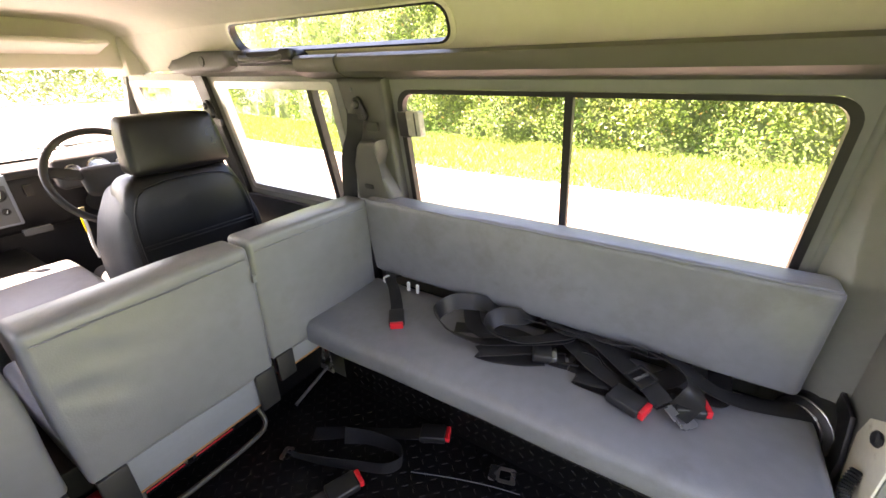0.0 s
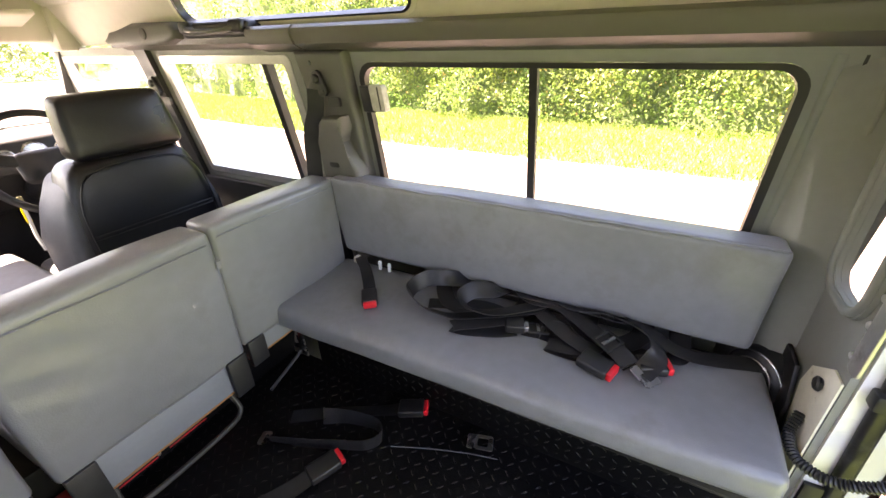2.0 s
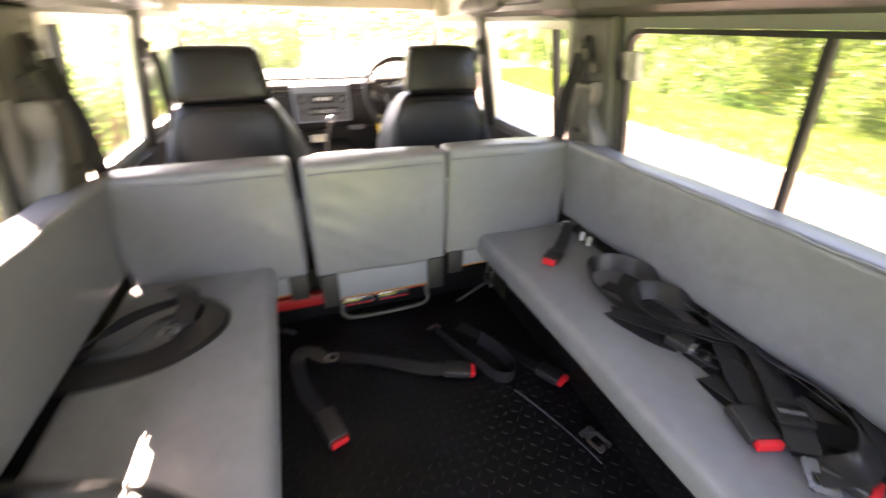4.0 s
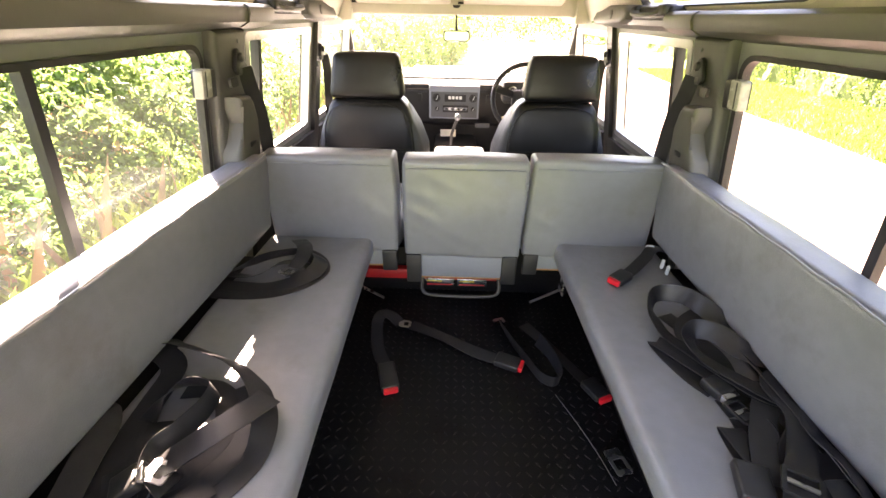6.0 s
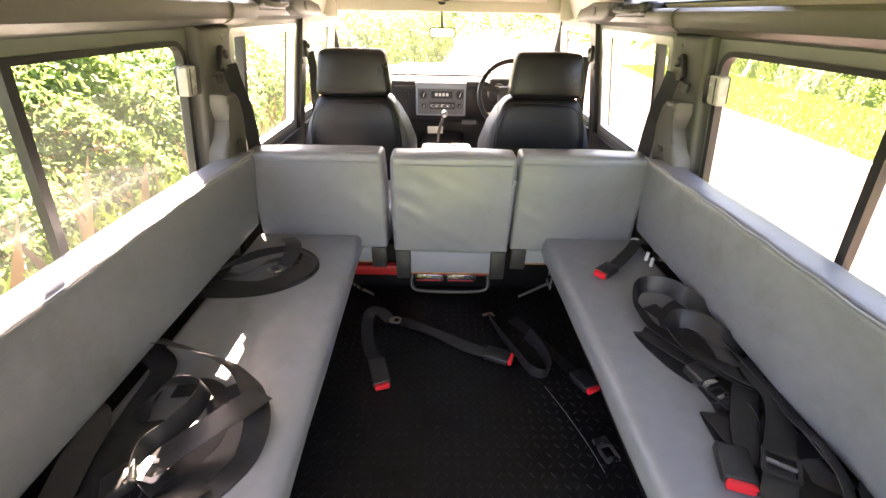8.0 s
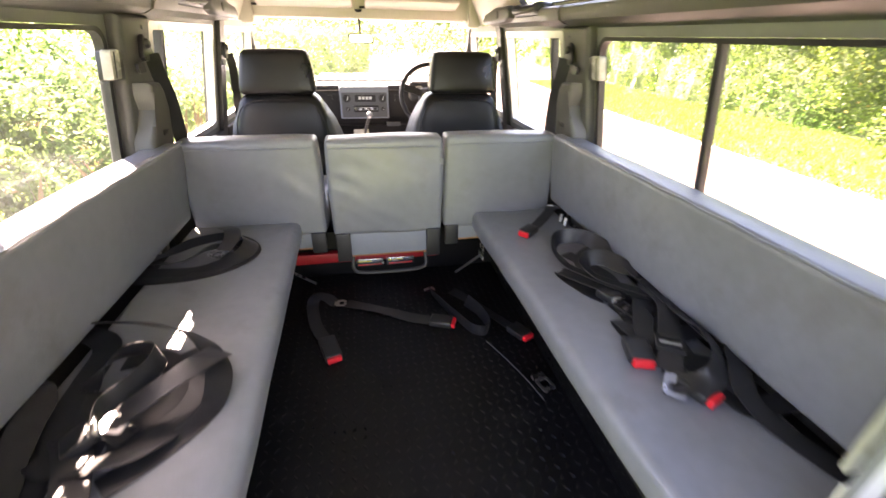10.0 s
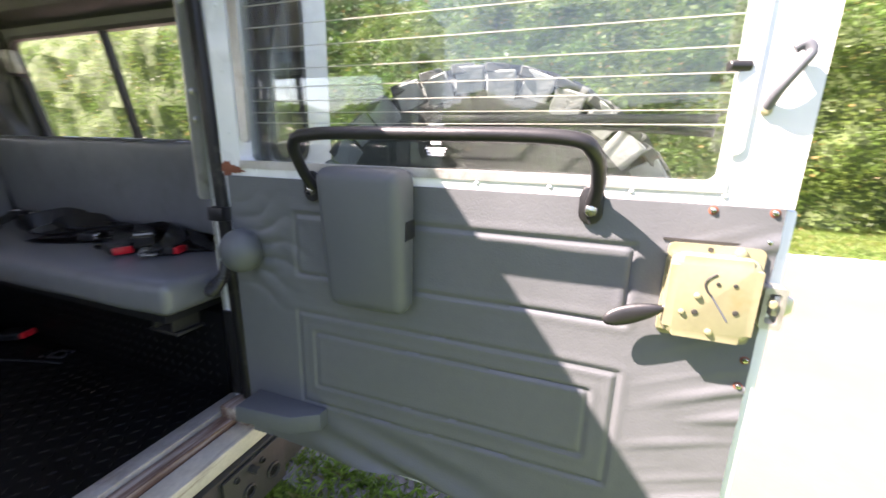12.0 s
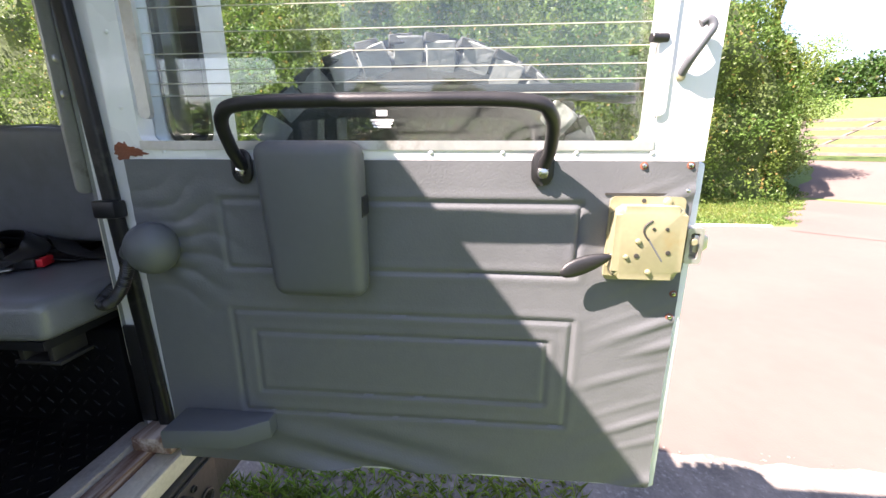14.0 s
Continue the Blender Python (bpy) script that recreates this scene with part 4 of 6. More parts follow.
cp = part("centre_panel", box((-0.19, 2.68, 0.425), (0.118, 2.74, 0.622), 0.006), "console", dash, "blue-grey radio panel")
Q = lambda x, z, w: Vector((x, 2.68 - w, z))
part("inset", slab(rounded(-0.178, 0.106, 0.436, 0.585, 0.004, 2), Q, 0.0, 0.004), "pad", cp)
part("switch_bank", slab(rounded(-0.095, 0.035, 0.530, 0.572, 0.004, 2), Q, 0.004, 0.008), "black", cp)
for k in range(4):
    part("switch", slab(rounded(-0.072 + 0.022 * k, -0.056 + 0.022 * k, 0.545, 0.562, 0.002, 2), Q, 0.008, 0.014), "print", cp)
part("radio", slab(rounded(-0.105, 0.050, 0.468, 0.510, 0.003, 2), Q, 0.004, 0.012), "black", cp)
part("radio_strip", slab(rounded(-0.100, 0.045, 0.480, 0.497, 0.002, 2), Q, 0.012, 0.014), "chrome", cp)
for k in range(4):
    part("button", slab(rounded(-0.09 + 0.035 * k, -0.07 + 0.035 * k, 0.484, 0.493, 0.002, 2), Q, 0.014, 0.017), "black", cp)
for x, z, r in ((-0.145, 0.551, 0.024), (0.078, 0.551, 0.024), (-0.142, 0.487, 0.013), (0.080, 0.487, 0.013)):
    g = part("dial", lathe([(r, 0), (r, 0.006), (r * 0.85, 0.008), (r * 0.8, 0.004), (0.001, 0.004)], 24, None, aim(Q(x, z, 0.003), Q(x, z, 1))), "black", cp)
    part("needle", slab([(x - 0.002, z - r * 0.5), (x + 0.002, z - r * 0.5), (x + r * 0.4, z + r * 0.5), (x + r * 0.3, z + r * 0.55)], Q, 0.0075, 0.009), "print", g)
for x in (-0.25, 0.175, -0.40):
    part("rocker", slab(rounded(x - 0.013, x + 0.013, 0.52, 0.565, 0.004, 2), lambda a, b, w: Vector((a, 2.725 - w, b)), 0.0, 0.01), "black", dash)
part("vent", slab(rounded(0.10, 0.19, 0.375, 0.40, 0.003, 2), lambda a, b, w: Vector((a, 2.70 - w, b)), 0.0, 0.02), "pad", dash)
bin_ = part("instrument_pod", warped(box((0.25, 2.63, 0.535), (0.55, 2.78, 0.66), 0.02, 3), lambda x, y, z: (x, y + 0.3 * (z - 0.6), z)), "dash", dash)
for x, r in ((0.31, 0.030), (0.40, 0.044), (0.49, 0.030)):
    part("gauge", lathe([(r, 0), (r, 0.005), (r * 0.85, 0.006), (r * 0.82, 0.002), (0.001, 0.002)], 28, None, aim((x, 2.632, 0.600), (x, 1.7, 0.8))), "chrome", bin_)

wheel = thing("steering_wheel", "black steering wheel with a broad padded hub", "steering wheel")
WM = aim((0.375, 2.46, 0.590), (0.375, 1.66, 1.05))
part("rim", tube([WM @ Vector((0.195 * math.cos(a), 0.195 * math.sin(a), 0)) for a in [2 * math.pi * k / 48 for k in range(48)]], 0.0135, 0, 12, closed=True), "black", wheel)
part("hub", moved(cushion((-0.085, -0.055, -0.055), (0.085, 0.055, -0.005), 0.02, 4, 0.008), WM), "dash", wheel)
for a in (20, 160, 270):
    part("spoke", moved(box((0.05, -0.02, -0.03), (0.19, 0.02, -0.012), 0.005), WM @ Matrix.Rotation(radians(a), 4, "Z")), "black", wheel)
part("column", rod(WM @ Vector((0, 0, -0.05)), WM @ Vector((0, 0, -0.30)), 0.04, 16), "dash", wheel)
keys = thing("key_ring", "bunch of keys with a yellow tag hanging from the ignition", "keys")
part("fob", box((0.232, 2.455, 0.395), (0.248, 2.460, 0.455), 0.002), "yellow", keys)
part("cord", tube([(0.24, 2.46, 0.47), (0.242, 2.457, 0.42), (0.238, 2.457, 0.34), (0.243, 2.457, 0.28)], 0.006, 8, 8), "print", keys)
part("key", box((0.236, 2.45, 0.455), (0.252, 2.453, 0.495), 0.001), "zinc", keys)
lever_ = thing("gear_lever", "gear lever with a round grey knob", "gear lever")
part("stick", tube([(-0.05, 2.46, 0.24), (-0.045, 2.46, 0.38), (-0.013, 2.45, 0.475)], 0.009), "black", lever_)
knob = bmesh.new()
bmesh.ops.create_uvsphere(knob, u_segments=18, v_segments=12, radius=0.018)
part("knob", moved(warped(knob, lambda x, y, z: (x, y, z * 1.15)), Matrix.Translation((-0.013, 2.45, 0.486))), "steel", lever_)
tagged(part("gearbox_tunnel", cushion((-0.16, 2.38, -0.16), (0.12, 2.95, 0.27), 0.03, 4, 0.004), "chassis"), "black gearbox tunnel in the cab", "tunnel")
tagged(part("warning_label", box((-0.12, 2.72, 0.305), (-0.02, 2.726, 0.35), 0.002), "cream"), "cream printed label below the dashboard", "label")

# ---- roof fittings ----
mir = thing("rear_view_mirror", "rear-view mirror hanging from the windscreen header", "mirror")
part("stem", tube([(-0.037, 2.64, 1.03), (-0.036, 2.62, 0.97), (-0.034, 2.61, 0.915)], 0.006), "black", mir)
part("mount", lathe([(0.03, 0), (0.025, 0.012), (0.01, 0.02)], 20, None, aim((-0.037, 2.63, 1.035), (-0.037, 2.63, 0.0))), "black", mir)
mb = part("housing", cushion((-0.105, 2.605, 0.862), (0.040, 2.63, 0.915), 0.012, 3, 0.002, rough=0), "black", mir)
part("glass", slab(rounded(-0.098, 0.033, 0.868, 0.909, 0.012), lambda x, z, w: Vector((x, 2.605 - w, z)), 0.0, 0.002), "mirror", mb)
for x0, x1 in ((-0.57, -0.07), (0.0, 0.52)):
    vz = thing("sun_visor", "cream padded sun visor folded up against the header", "sun visor", "sun visors")
    part("pad", moved(cushion((x0, -0.075, -0.009), (x1, 0.075, 0.009), 0.008, 5, 0.002), Matrix.Translation((0, 2.525, 1.062)) @ Matrix.Rotation(radians(-14), 4, "X")), "headlining", vz)
    part("rod", rod((x0 - 0.03, 2.60, 1.045), (x1 - 0.1, 2.60, 1.045), 0.006), "frame_black", vz)
for s in (1, -1):
    gh = thing("grab_handle", "dark grab handle under the roof edge over the side door", "grab handle", "roof grab handles")
    part("bar", sweep(curve_through([(s * 0.606, 1.555, 1.010), (s * 0.582, 1.580, 1.000), (s * 0.574, 1.650, 0.998), (s * 0.582, 1.725, 1.002), (s * 0.606, 1.760, 1.012)], 8), rounded(-0.014, 0.014, -0.006, 0.006, 0.005, 3), Vector((0, 0, 1))), "pillar", gh, "grey moulded handle bar")
    for y in (1.545, 1.768):
        part("mount", moved(cushion((-0.022, -0.026, -0.016), (0.022, 0.026, 0.016), 0.009, 3, 0.002, rough=0), Matrix.Translation((s * 0.612, y, 1.010))), "frame_black", gh)
    part("recess", moved(cushion((-0.028, -0.145, -0.020), (0.028, 0.145, 0.020), 0.010, 4, 0.002, rough=0), Matrix.Translation((s * 0.632, 1.655, 1.003))), "frame_black", gh)
    ch = thing("rail_end", "grey tapered moulding at the front end of the roof rail", "trim", "roof rail ends")
    wedge_bm = slab([(2.225, 0.984), (2.16, 1.008), (2.03, 1.032), (1.835, 1.030), (1.800, 1.008), (1.812, 0.982), (1.87, 0.968), (2.19, 0.962)], lambda y, z, w, s=s: Vector((s * (0.640 - w), y, z)), 0.0, 0.058)
    bmesh.ops.bevel(wedge_bm, geom=[e for e in wedge_bm.edges if all(abs(v.co.x) < 0.60 for v in e.verts)], offset=0.016, segments=4, profile=0.5, affect="EDGES")
    part("moulding", wedge_bm, "pillar", ch)
    part("eye", lathe([(0.017, 0), (0.016, 0.004), (0.006, 0.005)], 20, None, aim((s * 0.583, 1.965, 1.000), (0, 1.965, 1.0))), "frame_black", ch)

clip = thing("plastic_clip", "small white plastic belt clip beside the backrest", "clip")
part("body", box((0.604, 1.232, 0.334), (0.628, 1.246, 0.354), 0.004), "print", clip)
for k in range(2):
    part("loop", box((0.618, 1.150 - 0.035 * k, 0.322), (0.626, 1.160 - 0.035 * k, 0.352), 0.002), "print", clip, "small white belt guide")
part("tab", box((0.609, 1.225, 0.340), (0.623, 1.233, 0.347), 0.002), "print", clip)


# ---- rear door fittings ----
handle = part("grab_bar", tube([D(-0.226, 0.535, 0.012), D(-0.224, 0.566, 0.035), D(-0.240, 0.604, 0.070), D(-0.285, 0.618, 0.078), D(-0.45, 0.620, 0.078), D(-0.615, 0.618, 0.078), D(-0.652, 0.602, 0.070), D(-0.660, 0.566, 0.035), D(-0.656, 0.540, 0.012)], 0.0088, 8, 14), "black", door, "black tubular grab bar")
for y in (-0.223, -0.655):
    part("foot", slab(rounded(y - 0.015, y + 0.015, 0.512, 0.562, 0.0145, 5), D, 0.008, 0.014, bevel=0.002), "black", handle)
    part("bolt", bolt(D(y, 0.530, 0.014), (-1, 0, 0), 0.009, 0.007), "chrome", handle)
cover = part("wiper_motor_cover", warped(cushion((-0.030, -0.408, 0.350), (0.026, -0.270, 0.572), 0.018, 6, 0.003, rough=0.001), lambda x, y, z: (XD - 0.033 - x * -1 + (0.012 * (0.46 - z) / 0.11 if x < 0 else 0), y, z)), "pad", door, "smooth grey plastic motor cover")
part("finger_slot", slab(rounded(-0.4115, -0.404, 0.470, 0.500, 0.003, 3), D, 0.02, 0.05), "black", cover)
part("sill_cover", slab([(-0.062, 0.008), (-0.226, 0.008), (-0.226, 0.030), (-0.180, 0.060), (-0.062, 0.070)], lambda y, w, z: Vector((XD - w, y, z)), 0.082, 0.119, bevel=0.005), "pad", door, "grey plastic corner block")
lock = part("lock", slab(rounded(-0.850, -0.750, 0.379, 0.499, 0.008), D, 0.006, 0.012), "zinc", door, "yellow zinc-plated lock mechanism")
part("case", slab(rounded(-0.853, -0.761, 0.388, 0.489, 0.012), D, 0.012, 0.036, bevel=0.009), "zinc", lock)
# dark beads and discs on the case paint the shade of its slot and holes
part("slot", sweep(curve_through([D(-0.8084, 0.4706, 0.036), D(-0.8006, 0.4642, 0.036), D(-0.7985, 0.4565, 0.036), D(-0.8019, 0.4488, 0.036), D(-0.8060, 0.4440, 0.036)], 5), circle(0.0014, 6)), "chassis", lock)
part("groove", rod(D(-0.8055, 0.4452, 0.0356), D(-0.8265, 0.4144, 0.0356), 0.0013, 6), "pad", lock)
for y, z, r in ((-0.828, 0.459, 0.0024), (-0.811, 0.459, 0.0022), (-0.7925, 0.4215, 0.0034), (-0.833, 0.4265, 0.0032), (-0.803, 0.4935, 0.003), (-0.790, 0.387, 0.0034), (-0.774, 0.387, 0.003)):
    part("hole", lathe([(r, 0), (r, 0.0012), (r * 0.6, 0.0014)], 12, None, aim(D(y, z, 0.0358 if 0.39 < z < 0.488 else 0.0118), D(y, z, 0.1))), "chassis", lock)
for y, z, r in ((-0.834, 0.4925, 0.006), (-0.820, 0.386, 0.006), (-0.7925, 0.442, 0.0038), (-0.779, 0.420, 0.0034), (-0.810, 0.399, 0.004)):
    part("bolt", bolt(D(y, z, 0.012 if z > 0.488 or z < 0.39 else 0.036), (-1, 0, 0), r, r), "zinc", lock)
# dark strip painting the shaded slit along the lock's top
part("shadow_gap", slab([(-0.752, 0.5005), (-0.858, 0.5005), (-0.858, 0.5035), (-0.752, 0.5035)], D, 0.004, 0.0095), "chassis", lock)
keeper = part("latch_frame", ring(rounded(-0.868, -0.856, 0.416, 0.452, 0.003, 3), rounded(-0.873, -0.851, 0.409, 0.459, 0.004, 3), D, 0.004, 0.026), "alloy", lock)
part("tongue", slab([(-0.862, 0.424), (-0.874, 0.423), (-0.882, 0.431), (-0.882, 0.446), (-0.874, 0.451), (-0.862, 0.449)], D, 0.008, 0.022, bevel=0.003), "alloy", keeper)
part("pivot", rod(D(-0.860, 0.440, 0.010), D(-0.860, 0.440, 0.029), 0.005, 12, bevel=0.001), "zinc", keeper)
for piece in lock.children:
    if not piece.name.startswith("latch_frame"):
        piece.location.y = 0.009
lever = bmesh.new()
bmesh.ops.create_uvsphere(lever, u_segments=20, v_segments=14, radius=1)
warped(lever, lambda x, y, z: (x * 0.037, y * 0.006 - 0.004 * x * x, z * 0.0125 * (1 - 0.22 * x)))
part("lever", moved(lever, Matrix.Translation(D(-0.719, 0.4055, 0.029)) @ Matrix.Rotation(radians(-90), 4, "Z") @ Matrix.Rotation(radians(-23), 4, "Y")), "black", lock, "black spoon-shaped release lever")
part("lever_rod", rod(D(-0.748, 0.418, 0.028), D(-0.772, 0.425, 0.022), 0.003), "chrome", lock)
for y, z in ((-0.850, 0.541), (-0.790, 0.540), (-0.851, 0.507), (-0.853, 0.358), (-0.852, 0.322)):
    sc = part("trim_screw", lathe([(0.0052, 0), (0.0052, 0.001), (0.003, 0.0014)], 14, None, aim(D(y, z, 0.0078), D(y, z, 1))), "rust", door)
    part("screw_head", bolt(D(y, z, 0.0085), (-1, 0, 0), 0.0036, 0.003), "chrome", sc)
for k in range(8):
    part("rivet", bolt(D(-0.10 - 0.1 * k, 0.557, 0.0045), (-1, 0, 0), 0.0032, 0.0016), "white", door)
for z in (0.62, 0.72, 0.82, 0.92, 1.02):
    part("rivet", bolt(D(-0.045, z, 0.0045), (-1, 0, 0), 0.0032, 0.0016), "white", door)
rng_rust = random.Random(5)
edge_pts = []
for k in range(34):
    a = 2 * math.pi * k / 34
    r = 1 + 0.35 * (rng_rust.random() - 0.5)
    edge_pts.append((-0.046 + 0.023 * r * math.cos(a) * (1.25 if math.cos(a) < 0 and math.sin(a) < 0 else 1), 0.557 + (0.016 if math.cos(a) > 0.2 else 0.007) * r * math.sin(a)))
part("rust_patch", slab(edge_pts, D, 0.0042, 0.0052), "rust", door, "flaking brown rust at the window corner")
part("channel", slab(rounded(-0.092, -0.074, 0.604, 1.04, 0.009), D, 0.0, 0.008), "alloy", door)
part("channel", slab(rounded(-0.808, -0.790, 0.604, 1.04, 0.009), D, 0.0, 0.008), "white", door)
part("channel", slab([(-0.065, 0.560), (-0.80, 0.560), (-0.80, 0.573), (-0.065, 0.573)], D, -0.012, 0.006), "alloy", door)
part("knob", rod(D(-0.800, 0.697, 0.005), D(-0.778, 0.697, 0.010), 0.006, bevel=0.001), "black", door)
part("catch_rod", tube([D(-0.822, 0.655, 0.006), D(-0.826, 0.672, 0.018), D(-0.838, 0.694, 0.022), D(-0.845, 0.706, 0.020), D(-0.840, 0.714, 0.018), D(-0.832, 0.710, 0.016)], 0.0056), "pad", door, "bent steel catch rod")
part("catch_boss", bolt(D(-0.822, 0.652, 0.004), (-1, 0, 0), 0.006, 0.006), "zinc", door)
zz = [0.638, 0.655, 0.674, 0.696, 0.724, 0.757, 0.790, 0.823, 0.856, 0.889, 0.922, 0.955, 0.988, 1.02]
for z in zz:
    part("heater_line", box((XD + 0.0235, -0.795, z - 0.0004), (XD + 0.0255, -0.070, z + 0.0004)), "wire", glass)
for k, (w, z) in enumerate(((0.016, 0.612), (0.034, 0.602), (0.030, 0.5975), (0.026, 0.593))):
    part("maker_mark", slab([(-0.425 - w / 2, z - (0.004 if k == 0 else 0.0015)), (-0.425 + w / 2, z - (0.004 if k == 0 else 0.0015)), (-0.425 + w / 2, z + (0.004 if k == 0 else 0.0015)), (-0.425 - w / 2, z + (0.004 if k == 0 else 0.0015))], D, -0.0255, -0.0245), "print", glass)
tagged(part("sill_bracket", warped(box((0.398, 0.004, -0.006), (0.452, 0.085, 0.024), 0.004), lambda x, y, z: (x, y, z + 0.006 * noise.noise((x * 40, y * 40, z * 40)))), "sill"), "rusty bracket at the end of the door sill", "bracket")
wiper = thing("rear_wiper", "black wiper arm across the outside of the rear door glass", "wiper")
part("arm", tube([(XD + 0.060, -0.40, 0.635), (XD + 0.062, -0.60, 0.640), (XD + 0.055, -0.79, 0.630)], 0.006), "black", wiper)
part("blade", box((XD + 0.042, -0.79, 0.640), (XD + 0.052, -0.42, 0.652), 0.002), "black", wiper)

ball = thing("wiring_grommet", "grey rubber ball cover with a corrugated hose at the door hinge", "cable cover")
def hose(pts, r, per=10, rings=0.006):
    path = curve_through(pts, per)
    out = [path[0]]
    for a, b in zip(path, path[1:]):
        n = max(1, int((b - a).length / 0.0014))
        out += [a.lerp(b, k / n) for k in range(1, n + 1)]
    bm, n = bmesh.new(), 12
    rows, dist = [], 0.0
    for i, p in enumerate(out):
        d = (out[min(i + 1, len(out) - 1)] - out[max(i - 1, 0)]).normalized()
        dist += (p - out[i - 1]).length if i else 0
        q = d.to_track_quat("Z", "Y").to_matrix()
        rr = r * (1 + 0.16 * math.sin(2 * math.pi * dist / rings))
        rows.append([bm.verts.new(p + q @ Vector((rr * math.cos(2 * math.pi * k / n), rr * math.sin(2 * math.pi * k / n), 0))) for k in range(n)])
    for a, b in zip(rows, rows[1:]):
        for k in range(n):
            bm.faces.new((a[k], a[(k + 1) % n], b[(k + 1) % n], b[k]))
    return bm
dome = bmesh.new()
bmesh.ops.create_uvsphere(dome, u_segments=28, v_segments=16, radius=0.0385)
warped(dome, lambda x, y, z: (x * 0.9, y, z * 1.05))
part("ball", moved(dome, Matrix.Translation((XD - 0.024, -0.069, 0.413))), "pad", ball)
part("neck", tube([(XD - 0.022, -0.044, 0.413), (XD - 0.016, -0.026, 0.410), (XD - 0.006, -0.010, 0.398)], 0.0125, 6, 12), "pad", ball)
part("hose", hose([(XD - 0.008, -0.014, 0.402), (0.392, 0.008, 0.372), (0.400, 0.034, 0.332), (0.408, 0.066, 0.302), (0.420, 0.098, 0.288), (0.448, 0.128, 0.286), (0.488, 0.134, 0.302), (0.515, 0.121, 0.332)], 0.0092), "black", ball)

# ---- the rear end below and beside the doorway ----
cross = thing("rear_crossmember", "black steel chassis crossmember under the rear sill", "chassis")
part("beam", box((-0.76, -0.012, -0.175), (0.76, 0.055, -0.062), 0.006), "chassis", cross)
part("flange", box((0.30, -0.022, -0.19), (0.47, -0.013, -0.068), 0.004), "chassis", cross)
for x, z, r in ((0.19, -0.098, 0.030), (0.36, -0.135, 0.016), (0.43, -0.14, 0.020), (-0.19, -0.10, 0.02), (0.40, -0.088, 0.007), (0.33, -0.082, 0.007), (0.10, -0.14, 0.008)):
    y = -0.0225 if x > 0.3 else -0.0125
    part("hole_rim", lathe([(r, 0), (r, 0.004), (r * 0.82, 0.005), (r * 0.76, 0.0008)], 24, None, aim((x, y, z), (x, y - 1, z))), "chassis", cross)
    # the beam is uncut: a dark disc paints the hole's shade
    part("hole", lathe([(r * 0.78, 0.0006), (r * 0.6, 0.0008), (0.0005, 0.0008)], 24, None, aim((x, y, z), (x, y - 1, z))), "hole_shade", cross, "dark disc coloured as the shade inside a hole")
part("bolt", rod((0.37, -0.012, -0.085), (0.37, -0.045, -0.085), 0.009, 6), "chassis", cross)
plate = thing("number_plate", "yellow reflective rear plate on the white body corner", "plate")
part("backing", slab(rounded(-0.695, -0.415, 0.105, 0.315, 0.012), lambda x, z, w: Vector((x, -w, z)), 0.001, 0.008), "yellow", plate)
for k, (x0, z0, w, h) in enumerate(((-0.545, 0.225, 0.012, 0.07), (-0.505, 0.283, 0.045, 0.012), (-0.472, 0.225, 0.012, 0.07), (-0.60, 0.225, 0.035, 0.070), (-0.66, 0.225, 0.035, 0.070), (-0.71, 0.225, 0.035, 0.070), (-0.50, 0.125, 0.038, 0.070), (-0.56, 0.125, 0.038, 0.070), (-0.62, 0.125, 0.038, 0.070))):
    part("bar", box((x0 + 0.040 - w / 2, -0.0105, z0), (x0 + 0.040 + w / 2, -0.0075, z0 + h)), "black", plate)
brk = thing("seat_bracket", "cream-painted bracket plate bolted to the rear corner post", "bracket")
part("plate", slab([(0.462, 0.14), (0.540, 0.19), (0.585, 0.355), (0.570, 0.405), (0.500, 0.455), (0.462, 0.455)], lambda x, z, w: Vector((x, w, z)), 0.1125, 0.117, bevel=0.0015), "cream", brk)
part("bolt", rod((0.512, 0.117, 0.409), (0.512, 0.127, 0.409), 0.014, 8, bevel=0.003), "black", brk)
spk = thing("corner_speaker", "black round pod with bright rims at the bench's end", "speaker")
part("cover", slab([(0.655, 0.10), (0.70, 0.375), (0.60, 0.375), (0.565, 0.30), (0.575, 0.10)], lambda x, z, w: Vector((x, w, z)), 0.1185, 0.128, bevel=0.003), "black", spk)
part("body", lathe([(0.070, -0.02), (0.070, 0.012), (0.060, 0.028), (0.045, 0.034), (0.02, 0.034)], 28, None, aim((0.672, 0.146, 0.276), (0.15, 0.72, 0.33))), "black", spk)
for r, h in ((0.062, 0.028), (0.046, 0.036)):
    ringbm = tube([aim((0.672, 0.146, 0.276), (0.15, 0.72, 0.33)) @ Vector((r * math.cos(a), r * math.sin(a), h)) for a in [2 * math.pi * k / 24 for k in range(24)]], 0.0025, 0, 8, closed=True)
    part("rim", ringbm, "chrome", spk)

